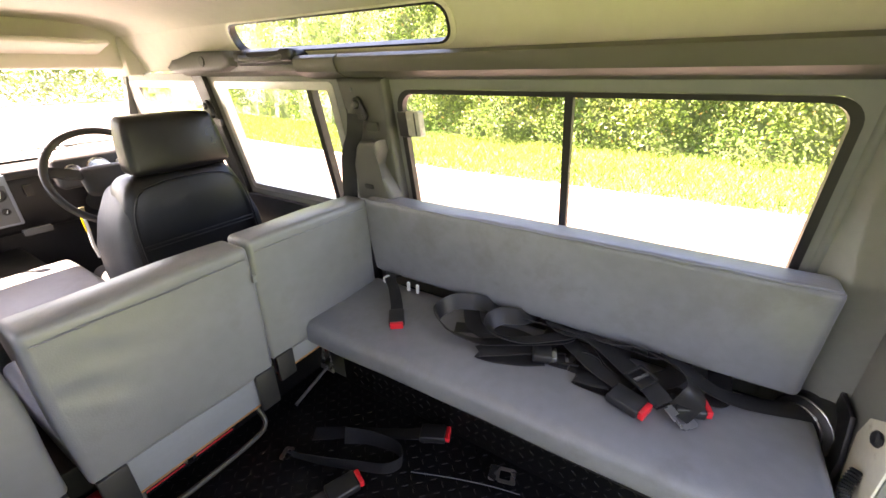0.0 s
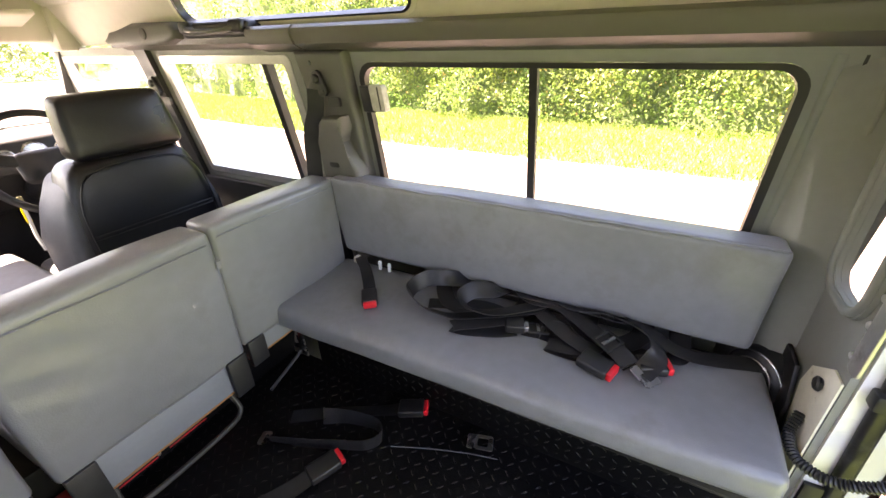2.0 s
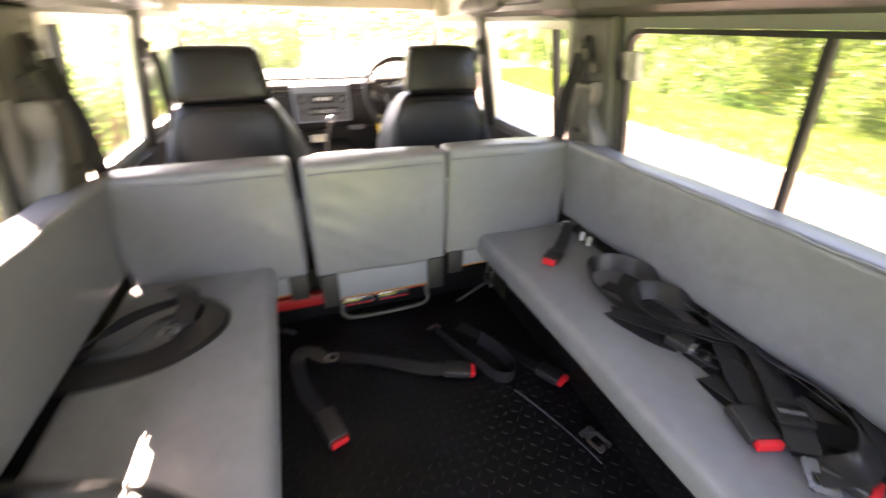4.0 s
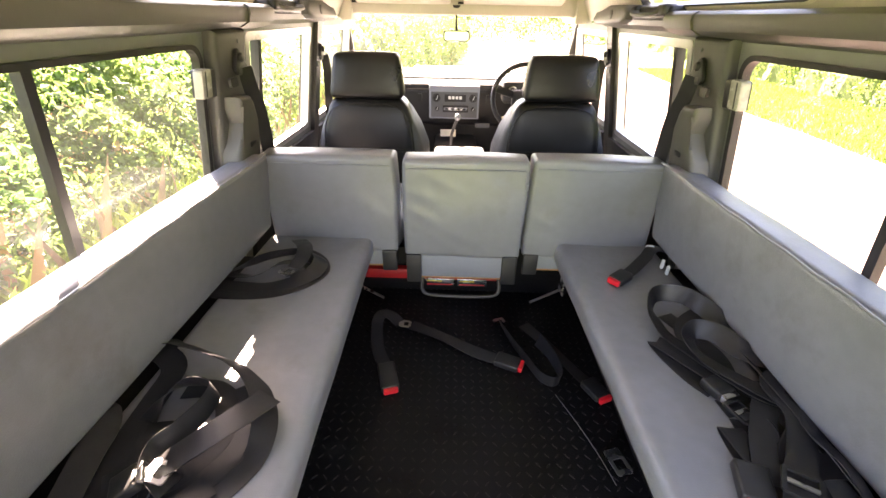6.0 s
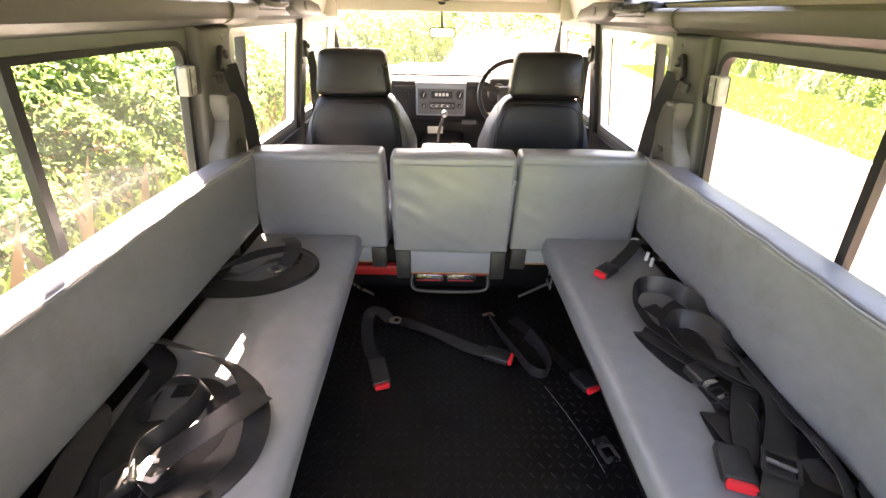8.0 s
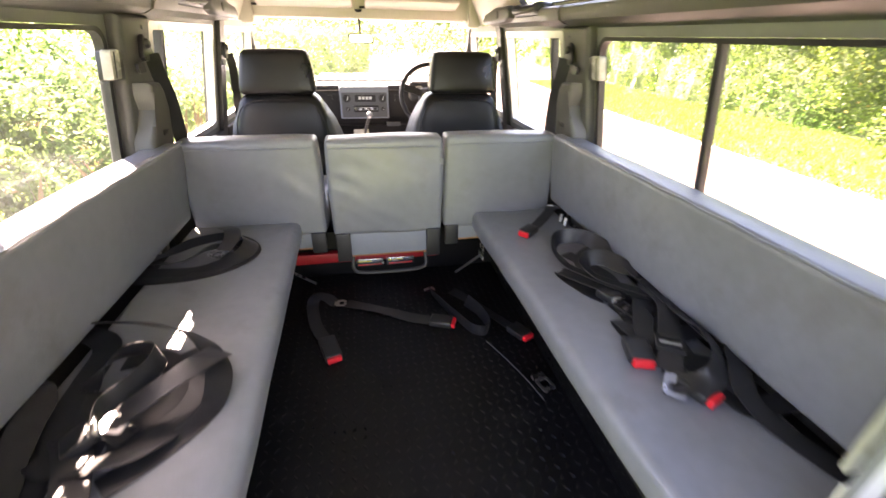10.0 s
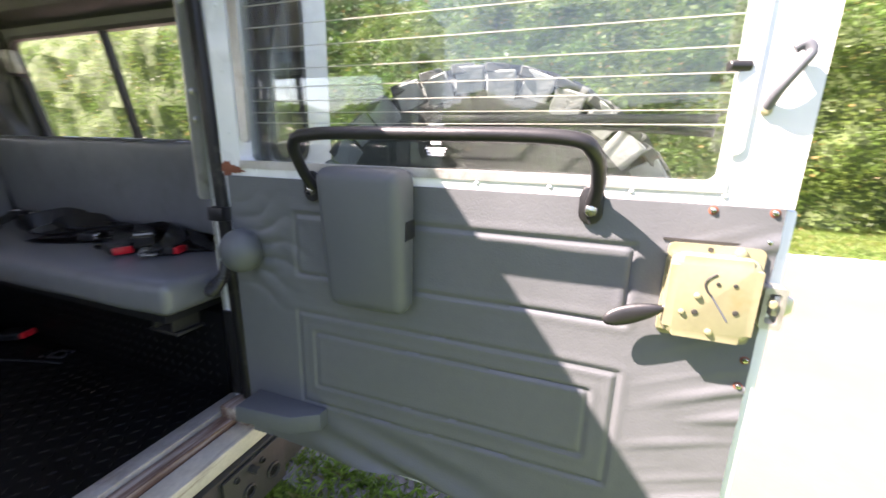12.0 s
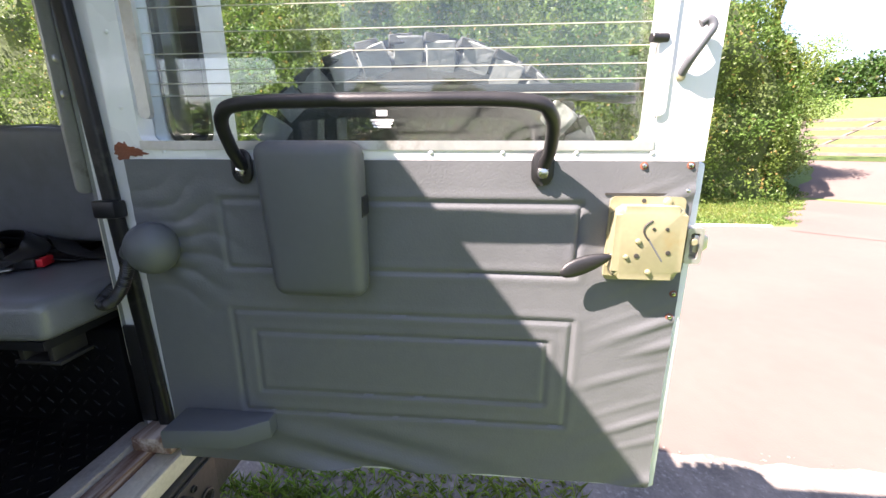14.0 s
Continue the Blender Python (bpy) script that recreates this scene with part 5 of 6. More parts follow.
# ---- belts ----
def strip(pts, rolls=(0,), width=0.046, thick=0.0018, per=8, bm=None):
    """Webbing laid along points; rolls, in degrees, tip it about its run."""
    path = curve_through(pts, per)
    ups = []
    for i, p in enumerate(path):
        u = i / (len(path) - 1) * (len(rolls) - 1)
        k = min(int(u), len(rolls) - 2) if len(rolls) > 1 else 0
        f = u - k
        r = rolls[0] if len(rolls) == 1 else rolls[k] + (rolls[k + 1] - rolls[k]) * f * f * (3 - 2 * f)
        d = (path[min(i + 1, len(path) - 1)] - path[max(i - 1, 0)]).normalized()
        flat = Vector((d.x, d.y, 0))
        flat = flat.normalized() if flat.length > 0.15 else (Vector((ups[-1][1].y, -ups[-1][1].x, 0)) if ups else Vector((0, 1, 0)))
        side = Vector((-flat.y, flat.x, 0))
        if ups and side.dot(ups[-1][1]) < -0.2:
            side = -side
        up = d.cross(side)
        if up.z < 0 and not ups:
            up, side = -up, -side
        if ups and up.dot(ups[-1][2]) < 0:
            up = -up
        ups.append((up * math.cos(radians(r)) + side * math.sin(radians(r)), side, up))
    ups = [u[0] for u in ups]
    h, t = width / 2, thick / 2
    ribs = [(-1 + 2 * k / 14, 0.95 if k % 2 else 1.3) for k in range(15)]
    ribs = [(a, 0.7 if abs(a) == 1 else b) for a, b in ribs]
    sec = [(h * a, -t * b) for a, b in ribs] + [(h * a, t * b) for a, b in reversed(ribs)]
    return sweep(path, sec, ups, bm)


def buckle(parent, a, b, tip=True, size=(0.030, 0.022)):
    """A black buckle block from a to b with a red button at its end b."""
    a, b = Vector(a), Vector(b)
    L = (b - a).length
    d = (b - a).normalized()
    s = d.cross(Vector((0, 0, 1))).normalized()
    u = s.cross(d)
    m = Matrix((( s.x, d.x, u.x, a.x), (s.y, d.y, u.y, a.y), (s.z, d.z, u.z, a.z), (0, 0, 0, 1)))
    body = part("buckle", moved(box((-size[0], 0, -0.010), (size[0], L - 0.012, 0.012), 0.005, 3), m), "black", parent, "black buckle with a red button" if tip else "black belt adjuster")
    part("button" if tip else "latch_plate", moved(box((-size[0] * 0.82, L - 0.0125, -0.008), (size[0] * 0.82, L, 0.010), 0.003), m), "red" if tip else "chrome", body, "red button" if tip else "bright steel latch plate")
    return body


def metal_tongue(parent, a, b, w=0.022):
    a, b = Vector(a), Vector(b)
    d = (b - a).normalized()
    s = d.cross(Vector((0, 0, 1))).normalized()
    L = (b - a).length
    f = lambda u, v, h: a + s * u + d * v + Vector((0, 0, h))
    return part("tongue", ring(rounded(-w * 0.6, w * 0.6, 0.4 * L, 0.8 * L, 0.004, 3), rounded(-w, w, 0, L, 0.006, 3), f, 0.0, 0.003), "steel", parent, "bright steel tongue")


def slide(parent, a, b, w=0.024):
    """A black two-slot webbing slide from a to b."""
    a, b = Vector(a), Vector(b)
    d = (b - a).normalized()
    s = d.cross(Vector((0, 0, 1))).normalized()
    L = (b - a).length
    f = lambda u, v, h: a + s * u + d * v + Vector((0, 0, h))
    body = part("slide", ring(rounded(-w * 0.75, w * 0.75, 0.12 * L, 0.88 * L, 0.003, 3), rounded(-w, w, 0, L, 0.005, 3), f, 0.0, 0.005), "black", parent, "black webbing slide")
    part("crossbar", slab([(-w * 0.8, 0.44 * L), (w * 0.8, 0.44 * L), (w * 0.8, 0.58 * L), (-w * 0.8, 0.58 * L)], f, 0.0, 0.005, bevel=0.001), "steel", body)
    return body


def belt(label, strips, buckles=(), tongues=(), group=""):
    b = thing("seat_belt", label, "seat belt", group)
    for s in strips:
        run = list(s[0])
        for end in (0, -1):
            x, y, z = run[end]
            if abs(x) > 0.585 and z > 0.3:
                run.insert(0 if end == 0 else len(run), (math.copysign(0.70, x), y, 0.327))
        s = (run, *s[1:])
        part("webbing", strip(*s), "webbing", b, smooth=24)
    for k in buckles:
        buckle(b, *k)
    for k in tongues:
        metal_tongue(b, *k)
    return b


G = "loose seat belts"
belt("short black belt with a red-buttoned buckle lying on the grey bench", [([(0.625, 1.228, 0.350), (0.575, 1.175, 0.345), (0.52, 1.122, 0.334), (0.490, 1.098, 0.330)], (0, 8, 0), 0.035)], [((0.497, 1.105, 0.329), (0.441, 1.060, 0.326), True, (0.022, 0.02))], group=G)
lap = belt("black lap belt looped and folded on the grey bench", [
    ([(0.645, 0.862, 0.350), (0.606, 0.912, 0.366), (0.585, 0.966, 0.358), (0.535, 0.988, 0.346), (0.502, 0.952, 0.338), (0.495, 0.895, 0.330), (0.503, 0.832, 0.328), (0.530, 0.770, 0.336), (0.562, 0.705, 0.343), (0.602, 0.650, 0.348)], (10, 40, 66, 72, 62, 30, 14, 8, 6, 0)),
    ([(0.655, 0.760, 0.346), (0.620, 0.775, 0.356), (0.592, 0.818, 0.360), (0.554, 0.838, 0.352), (0.529, 0.808, 0.345), (0.536, 0.745, 0.345), (0.580, 0.681, 0.350), (0.618, 0.640, 0.354)], (0, 25, 50, 60, 32, 14, 8, 0)),
    ([(0.538, 0.712, 0.333), (0.500, 0.772, 0.329), (0.475, 0.814, 0.326), (0.470, 0.820, 0.3205), (0.482, 0.775, 0.3165), (0.502, 0.722, 0.3170), (0.527, 0.678, 0.320)], (0,))],
    buckles=[((0.522, 0.704, 0.332), (0.541, 0.650, 0.332), False, (0.023, 0.016))], group=G)
slide(lap, (0.538, 0.652, 0.327), (0.557, 0.604, 0.325), 0.021)
three = belt("black three-point belt heaped on the bench with a steel tongue", [
    ([(0.660, 0.700, 0.342), (0.618, 0.660, 0.354), (0.617, 0.595, 0.358), (0.586, 0.537, 0.355), (0.547, 0.484, 0.352), (0.520, 0.442, 0.347), (0.500, 0.416, 0.337)], (0, 12, 14, 6, 0, -6, -8)),
    ([(0.604, 0.640, 0.345), (0.558, 0.585, 0.341), (0.528, 0.534, 0.338), (0.506, 0.480, 0.336)], (8, 4, 0, 0)),
    ([(0.512, 0.520, 0.332), (0.508, 0.572, 0.327), (0.510, 0.592, 0.322), (0.509, 0.586, 0.3165), (0.505, 0.54, 0.318), (0.502, 0.48, 0.327), (0.506, 0.43, 0.337)], (0,)),
    ([(0.660, 0.600, 0.346), (0.626, 0.562, 0.356), (0.622, 0.490, 0.367), (0.602, 0.428, 0.370), (0.574, 0.384, 0.366), (0.545, 0.366, 0.353), (0.512, 0.379, 0.339), (0.490, 0.392, 0.329)], (0, 14, 24, 34, 44, 34, 12, 0))],
    [((0.489, 0.515, 0.332), (0.466, 0.440, 0.329), True, (0.026, 0.02))], [((0.508, 0.404, 0.333), (0.474, 0.364, 0.324), 0.02)], G)
slide(three, (0.548, 0.488, 0.357), (0.524, 0.448, 0.352), 0.028)
belt("black webbing pushed into the gap under the backrest", [
    ([(0.640, 0.930, 0.330), (0.596, 0.912, 0.326), (0.556, 0.872, 0.321), (0.545, 0.800, 0.3195), (0.568, 0.730, 0.3195), (0.600, 0.690, 0.322)], (6, 0, 0, -6, 0)),
    ([(0.640, 0.585, 0.338), (0.600, 0.560, 0.342), (0.566, 0.520, 0.336), (0.556, 0.470, 0.330), (0.580, 0.425, 0.334), (0.620, 0.400, 0.340)], (14, 26, 10, -8, 12)),
    ([(0.545, 0.615, 0.3175), (0.540, 0.560, 0.323), (0.548, 0.505, 0.330), (0.540, 0.450, 0.328), (0.515, 0.412, 0.320)], (0, -10, 8, 0)),
    ([(0.662, 0.840, 0.335), (0.640, 0.780, 0.340), (0.634, 0.700, 0.343), (0.632, 0.610, 0.346), (0.636, 0.520, 0.345), (0.645, 0.450, 0.338)], (20, 34, 40, 36, 24)),
    ([(0.535, 0.930, 0.3175), (0.560, 0.870, 0.3185), (0.585, 0.800, 0.3200), (0.580, 0.740, 0.3205), (0.552, 0.680, 0.3215)], (0, 5, 0, -5), 0.046),
    ([(0.520, 0.640, 0.3175), (0.560, 0.640, 0.3260), (0.590, 0.605, 0.3330), (0.583, 0.550, 0.3340), (0.550, 0.530, 0.3290), (0.520, 0.550, 0.3215)], (4, 20, 30, 24, 6), 0.044),
    ([(0.600, 0.520, 0.3240), (0.575, 0.470, 0.3290), (0.560, 0.410, 0.3300), (0.575, 0.350, 0.3240), (0.600, 0.320, 0.3190)], (0, 10, 12, 0), 0.046),
    ([(0.575, 0.700, 0.318), (0.590, 0.620, 0.322), (0.585, 0.540, 0.326), (0.570, 0.460, 0.326), (0.560, 0.410, 0.320)], (0, 6, -5, 0))], group=G)
belt("flat black belt running along the back of the bench", [
    ([(0.655, 0.425, 0.350), (0.632, 0.388, 0.346), (0.608, 0.346, 0.335), (0.606, 0.300, 0.325), (0.622, 0.250, 0.3185), (0.640, 0.195, 0.3175), (0.655, 0.156, 0.3175)], (30, 18, 5, 0, 0, 0))],
    [((0.520, 0.402, 0.328), (0.545, 0.336, 0.327), True, (0.024, 0.02))], group=G)
belt("black buckle end lying on the chequer mat", [([(-0.205, 1.212, 0.014), (-0.240, 1.244, 0.026), (-0.276, 1.246, 0.028), (-0.286, 1.205, 0.018), (-0.266, 1.095, 0.012), (-0.226, 1.005, 0.014)], (0, 6, 10, 12, -6, 0), 0.042)], [((-0.226, 1.012, 0.016), (-0.192, 0.902, 0.016), True, (0.027, 0.022))], [((-0.208, 1.215, 0.014), (-0.165, 1.212, 0.012), 0.018)], G)
belt("straight black belt with a red-tipped buckle on the floor", [([(-0.165, 1.216, 0.008), (-0.048, 1.157, 0.010), (0.066, 1.083, 0.014), (0.135, 1.052, 0.016)], (0, 8, -5, 0))], [((0.130, 1.054, 0.018), (0.213, 1.018, 0.020), True, (0.026, 0.02))], group=G)
belt("looped black belt on the floor beside the bench", [
    ([(0.158, 1.226, 0.025), (0.195, 1.122, 0.025), (0.232, 1.038, 0.025), (0.262, 0.976, 0.025), (0.300, 0.957, 0.025), (0.326, 0.990, 0.025), (0.312, 1.075, 0.025), (0.282, 1.145, 0.022)], (70, 80, 84, 84, 84, 84, 78, 60)),
    ([(0.245, 1.232, 0.012), (0.312, 1.129, 0.014), (0.376, 1.005, 0.020), (0.405, 0.958, 0.022)], (0, 15, 5))],
    [((0.400, 0.965, 0.024), (0.435, 0.888, 0.030), True, (0.026, 0.02))], [((0.405, 0.752, 0.008), (0.424, 0.685, 0.008), 0.022), ((0.150, 1.246, 0.024), (0.160, 1.220, 0.026), 0.020)], G)
cord = thing("cord", "thin cord lying on the mat", "cord")
part("cord", tube([(0.299, 0.926, 0.006), (0.341, 0.829, 0.004), (0.374, 0.733, 0.004), (0.392, 0.661, 0.004)], 0.0013, 6, 6), "pad", cord)
belt("coiled black belt on the front of the bench", [
    ([(-0.660, 1.040, 0.340), (-0.622, 1.075, 0.345), (-0.564, 1.116, 0.352), (-0.476, 1.146, 0.350), (-0.418, 1.106, 0.342), (-0.440, 1.046, 0.327), (-0.520, 1.000, 0.318), (-0.610, 0.995, 0.318)], (20, 40, 58, 52, 34, 12, 0, 0)),
    ([(-0.640, 0.962, 0.3175), (-0.545, 0.968, 0.3165), (-0.480, 0.992, 0.3165), (-0.428, 1.040, 0.3165), (-0.412, 1.092, 0.3175), (-0.440, 1.140, 0.324), (-0.500, 1.168, 0.334)], (0, 0, 0, 4, 10, 14)),
    ([(-0.600, 1.045, 0.322), (-0.535, 1.090, 0.338), (-0.470, 1.100, 0.340), (-0.446, 1.062, 0.332), (-0.480, 1.030, 0.322)], (10, 30, 44, 30, 6)),
    ([(-0.520, 1.215, 0.350), (-0.478, 1.150, 0.366), (-0.466, 1.100, 0.362), (-0.480, 1.055, 0.346)], (10, 8, 5, 0))],
    tongues=[((-0.515, 1.050, 0.343), (-0.480, 1.032, 0.340), 0.016)], group=G)
big = belt("large loops of black belt heaped on the bench", [
    ([(-0.660, 0.738, 0.345), (-0.622, 0.728, 0.356), (-0.531, 0.694, 0.366), (-0.454, 0.662, 0.368), (-0.398, 0.622, 0.358), (-0.370, 0.584, 0.343), (-0.355, 0.542, 0.332), (-0.358, 0.498, 0.3170), (-0.382, 0.450, 0.3165), (-0.420, 0.405, 0.3165), (-0.470, 0.360, 0.318)], (0, 20, 42, 52, 46, 30, 10, 0, 0, 0, 0)),
    ([(-0.366, 0.604, 0.350), (-0.380, 0.556, 0.370), (-0.415, 0.513, 0.372), (-0.456, 0.481, 0.360), (-0.496, 0.458, 0.343), (-0.535, 0.440, 0.328)], (14, 6, 0, 0, 0, 0), 0.050),
    ([(-0.582, 0.560, 0.325), (-0.566, 0.605, 0.346), (-0.522, 0.626, 0.358), (-0.474, 0.610, 0.360), (-0.468, 0.566, 0.360), (-0.486, 0.522, 0.356), (-0.508, 0.487, 0.350), (-0.496, 0.456, 0.340), (-0.462, 0.440, 0.328)], (10, 40, 68, 80, 82, 80, 70, 40, 8))],
    tongues=[((-0.500, 0.455, 0.352), (-0.462, 0.448, 0.346), 0.018)], group=G)
buckle(big, (-0.545, 0.425, 0.330), (-0.500, 0.452, 0.352), False, (0.022, 0.02))
belt("black belt lying flat under the larger loops", [
    ([(-0.662, 0.725, 0.332), (-0.614, 0.690, 0.3215), (-0.607, 0.613, 0.3170), (-0.600, 0.534, 0.3165), (-0.586, 0.464, 0.3165), (-0.572, 0.400, 0.3165), (-0.560, 0.330, 0.318)], (10, 2, 0, 0, 0, 0, 0), 0.050),
    ([(-0.660, 0.565, 0.346), (-0.636, 0.531, 0.340), (-0.627, 0.480, 0.337), (-0.614, 0.420, 0.331), (-0.600, 0.350, 0.322)], (28, 24, 18, 10, 4)),
    ([(-0.450, 0.650, 0.3175), (-0.404, 0.585, 0.3170), (-0.394, 0.520, 0.3170), (-0.424, 0.458, 0.3185), (-0.480, 0.410, 0.3185)], (0,)),
    ([(-0.560, 0.560, 0.321), (-0.545, 0.500, 0.324), (-0.520, 0.440, 0.324), (-0.520, 0.370, 0.321)], (4, 8, 0)),
    ([(-0.560, 0.640, 0.3170), (-0.500, 0.640, 0.3185), (-0.450, 0.600, 0.3200), (-0.432, 0.540, 0.3200), (-0.455, 0.480, 0.3210), (-0.500, 0.440, 0.3225)], (0, 6, 10, 6, 0), 0.048),
    ([(-0.585, 0.430, 0.3215), (-0.545, 0.400, 0.3300), (-0.490, 0.392, 0.3340), (-0.440, 0.410, 0.3300), (-0.405, 0.450, 0.3235)], (6, 16, 20, 10, 0), 0.046)], group=G)
belt("black belt ends with two red buckles on the bench", [
    ([(-0.570, 0.470, 0.322), (-0.520, 0.405, 0.336), (-0.488, 0.328, 0.334), (-0.474, 0.252, 0.326), (-0.461, 0.190, 0.3215), (-0.456, 0.158, 0.3190)], (0, 10, 6, -5, 0, 0), 0.048),
    ([(-0.655, 0.340, 0.330), (-0.590, 0.305, 0.3235), (-0.540, 0.250, 0.3185), (-0.518, 0.200, 0.3175), (-0.508, 0.160, 0.3175)], (10, 4, 0, 0, 0), 0.048),
    ([(-0.470, 0.238, 0.3245), (-0.452, 0.262, 0.327), (-0.444, 0.285, 0.328)], (0,), 0.036)],
    [((-0.447, 0.244, 0.329), (-0.430, 0.322, 0.331), True, (0.024, 0.02)), ((-0.468, 0.178, 0.332), (-0.397, 0.168, 0.330), True, (0.024, 0.02))], group=G)

for s in (1, -1):
    # belts on the pillars behind the side doors and behind the front doors
    for y, z0, lo, x in ((1.318, 0.862, (1.392, 0.565), 0.645), (2.125, 0.832, (2.115, 0.48), 0.654)):
        pb = thing("pillar_belt", "black shoulder belt hanging from its pillar anchor", "seat belt", "pillar belts")
        X = lambda a, b, w, s=s, x=x: Vector((s * (x - w), a, b))
        part("anchor", slab([(y - 0.012, z0 + 0.030), (y - 0.002, z0 + 0.036), (y + 0.012, z0 + 0.032), (y + 0.036, z0 - 0.014), (y + 0.036, z0 - 0.026), (y + 0.026, z0 - 0.034), (y - 0.026, z0 - 0.030), (y - 0.034, z0 - 0.020), (y - 0.032, z0 - 0.010)], X, -0.004, 0.010, bevel=0.004), "black", pb, "black belt guide loop")
        part("belt_slot", slab(rounded(y - 0.024, y + 0.026, z0 - 0.024, z0 - 0.013, 0.005, 3), X, 0.0095, 0.0112), "black", pb)
        part("anchor_bolt", bolt((s * (x - 0.010), y, z0 + 0.014), (-s, 0, 0), 0.013, 0.010), "black", pb)
        run = curve_through([(s * (x - 0.014), y + 0.003, z0 - 0.012), (s * (x - 0.016), y + 0.012, z0 - 0.07), (s * (x - 0.012), (y + lo[0]) / 2 + 0.012, (z0 + lo[1]) / 2), (s * (x - 0.002), lo[0], lo[1] - 0.03)], 8)
        ribs = [(-0.023 + 0.046 * k / 10, 0.0016 if k % 2 else 0.0010) for k in range(11)]
        part("webbing", sweep(run, [(a, b) for a, b in ribs] + [(a, -b) for a, b in reversed(ribs)], Vector((-s * 0.85, -0.55, 0))), "webbing", pb)
        part("slot", slab(rounded(y - 0.066, y - 0.026, z0 - 0.058, z0 - 0.034, 0.005, 3), lambda a, b, w, s=s, x=x: Vector((s * (x - w), a, b)), -0.006, 0.002), "black", pb)


# ---- outdoors ----
def edge_left(y):
    return 0.98 + (0.0007 * y * y if y > 0 else 0.0) + 0.10 * noise.noise((y * 0.7, 1, 0)) + 0.05 * noise.noise((y * 3, 2, 0))
def edge_right(y):
    k = min(1.0, max(0.0, (-1.0 - y) / 3.0))
    return 5.95 + 0.80 * k * k * (3 - 2 * k) + (0.0035 * y * y if y > 0 else 0.0) + 0.08 * noise.noise((y * 0.6, 5, 0))

def sheet(xa, xb, ys, z, nx=3):
    bm = bmesh.new()
    rows = [[bm.verts.new((xa(y) + (xb(y) - xa(y)) * i / nx, y, z)) for i in range(nx + 1)] for y in ys]
    for a, b in zip(rows, rows[1:]):
        for i in range(nx):
            bm.faces.new((a[i], a[i + 1], b[i + 1], b[i]))
    low = bmesh.ops.extrude_face_region(bm, geom=bm.faces[:])
    for v in low["geom"]:
        if isinstance(v, bmesh.types.BMVert):
            v.co.z -= 0.05
    return bm

ground = tagged(part("ground", box((-400, -400, GROUND - 0.3), (400, 400, GROUND)), "turf"), "grass ground reaching to the horizon", "ground", kind="structure")
road = tagged(part("road", sheet(edge_left, edge_right, [-60 + 0.5 * k for k in range(300)], GROUND + 0.008), "road"), "pale sunlit gravel road beside the vehicle", "road", kind="structure")
UX, UY = 0.79, -0.613
def rise(x, y):
    """The field beyond the gate climbs away from the road."""
    dx, dy = x + 0.2, y + 0.57
    u, v = dx * UX + dy * UY, dx * UY - dy * UX
    steps = ((13.3, 0.0), (17.6, 0.80), (30, 2.2), (60, 5.0), (110, 9.4), (400, 16.0))
    h = 0.0
    for (a, ha), (c, hc) in zip(steps, steps[1:]):
        if a <= u <= c:
            h = ha + (hc - ha) * (u - a) / (c - a)
    k = min(1.0, max(0.0, (v + 3.5) / 2.5)) if u < 22 else 1.0
    return h * k * k * (3 - 2 * k)
def hill(u0, u1, va, vb, nu, nv, lift):
    bm = bmesh.new()
    rows = []
    for i in range(nu + 1):
        u = u0 + (u1 - u0) * (i / nu) ** 1.7
        row = []
        for j in range(nv + 1):
            v = va(u) + (vb(u) - va(u)) * j / nv
            x, y = -0.2 + u * UX + v * UY, -0.57 + u * UY - v * UX
            row.append(bm.verts.new((x, y, GROUND + lift + rise(x, y))))
        rows.append(row)
    for a, c in zip(rows, rows[1:]):
        for j in range(nv):
            bm.faces.new((a[j], a[j + 1], c[j + 1], c[j]))
    return bm
tagged(part("field", hill(12.6, 300, lambda u: -3.6 - max(0, u - 18) * 0.9, lambda u: 9 + u * 0.8, 60, 40, 0.001), "turf"), "sunlit green field rising beyond the gate", "field", kind="structure")
track = tagged(part("track", hill(8.2, 17.5, lambda u: -0.25 + 0.12 * math.sin(u * 1.7) + 0.06 * math.sin(u * 5.1), lambda u: 4.4 + 0.02 * u, 40, 14, 0.013), "road"), "pale gravel track leading to a field gate", "track", kind="structure")
kerb = thing("kerb", "low pale kerb edging between road and verge", "kerb", kind="structure")
for k in range(44):
    y = -5.4 + 0.62 * k
    x = edge_right(y)
    part("kerb_stone", moved(box((-0.05, 0, -0.1), (0.05, 0.61, 0.03), 0.008, 1), Matrix.Translation((x, y, GROUND))  @ Matrix.Rotation(-math.atan2(edge_right(y + 0.61) - x, 0.61), 4, "Z")), "kerb", kerb)

tagged(part("gravel_strip", sheet(lambda y: edge_left(y) - 0.12, lambda y: edge_left(y) + 0.40 + 0.10 * noise.noise((y * 1.1, 8, 0)) + 0.05 * noise.noise((y * 5, 3, 0)), [-3.5 + 0.1 * k for k in range(80)], GROUND + 0.014), "gravel"), "dark loose gravel at the road's edge", "gravel", kind="structure")

RNG = np.random.default_rng(7)


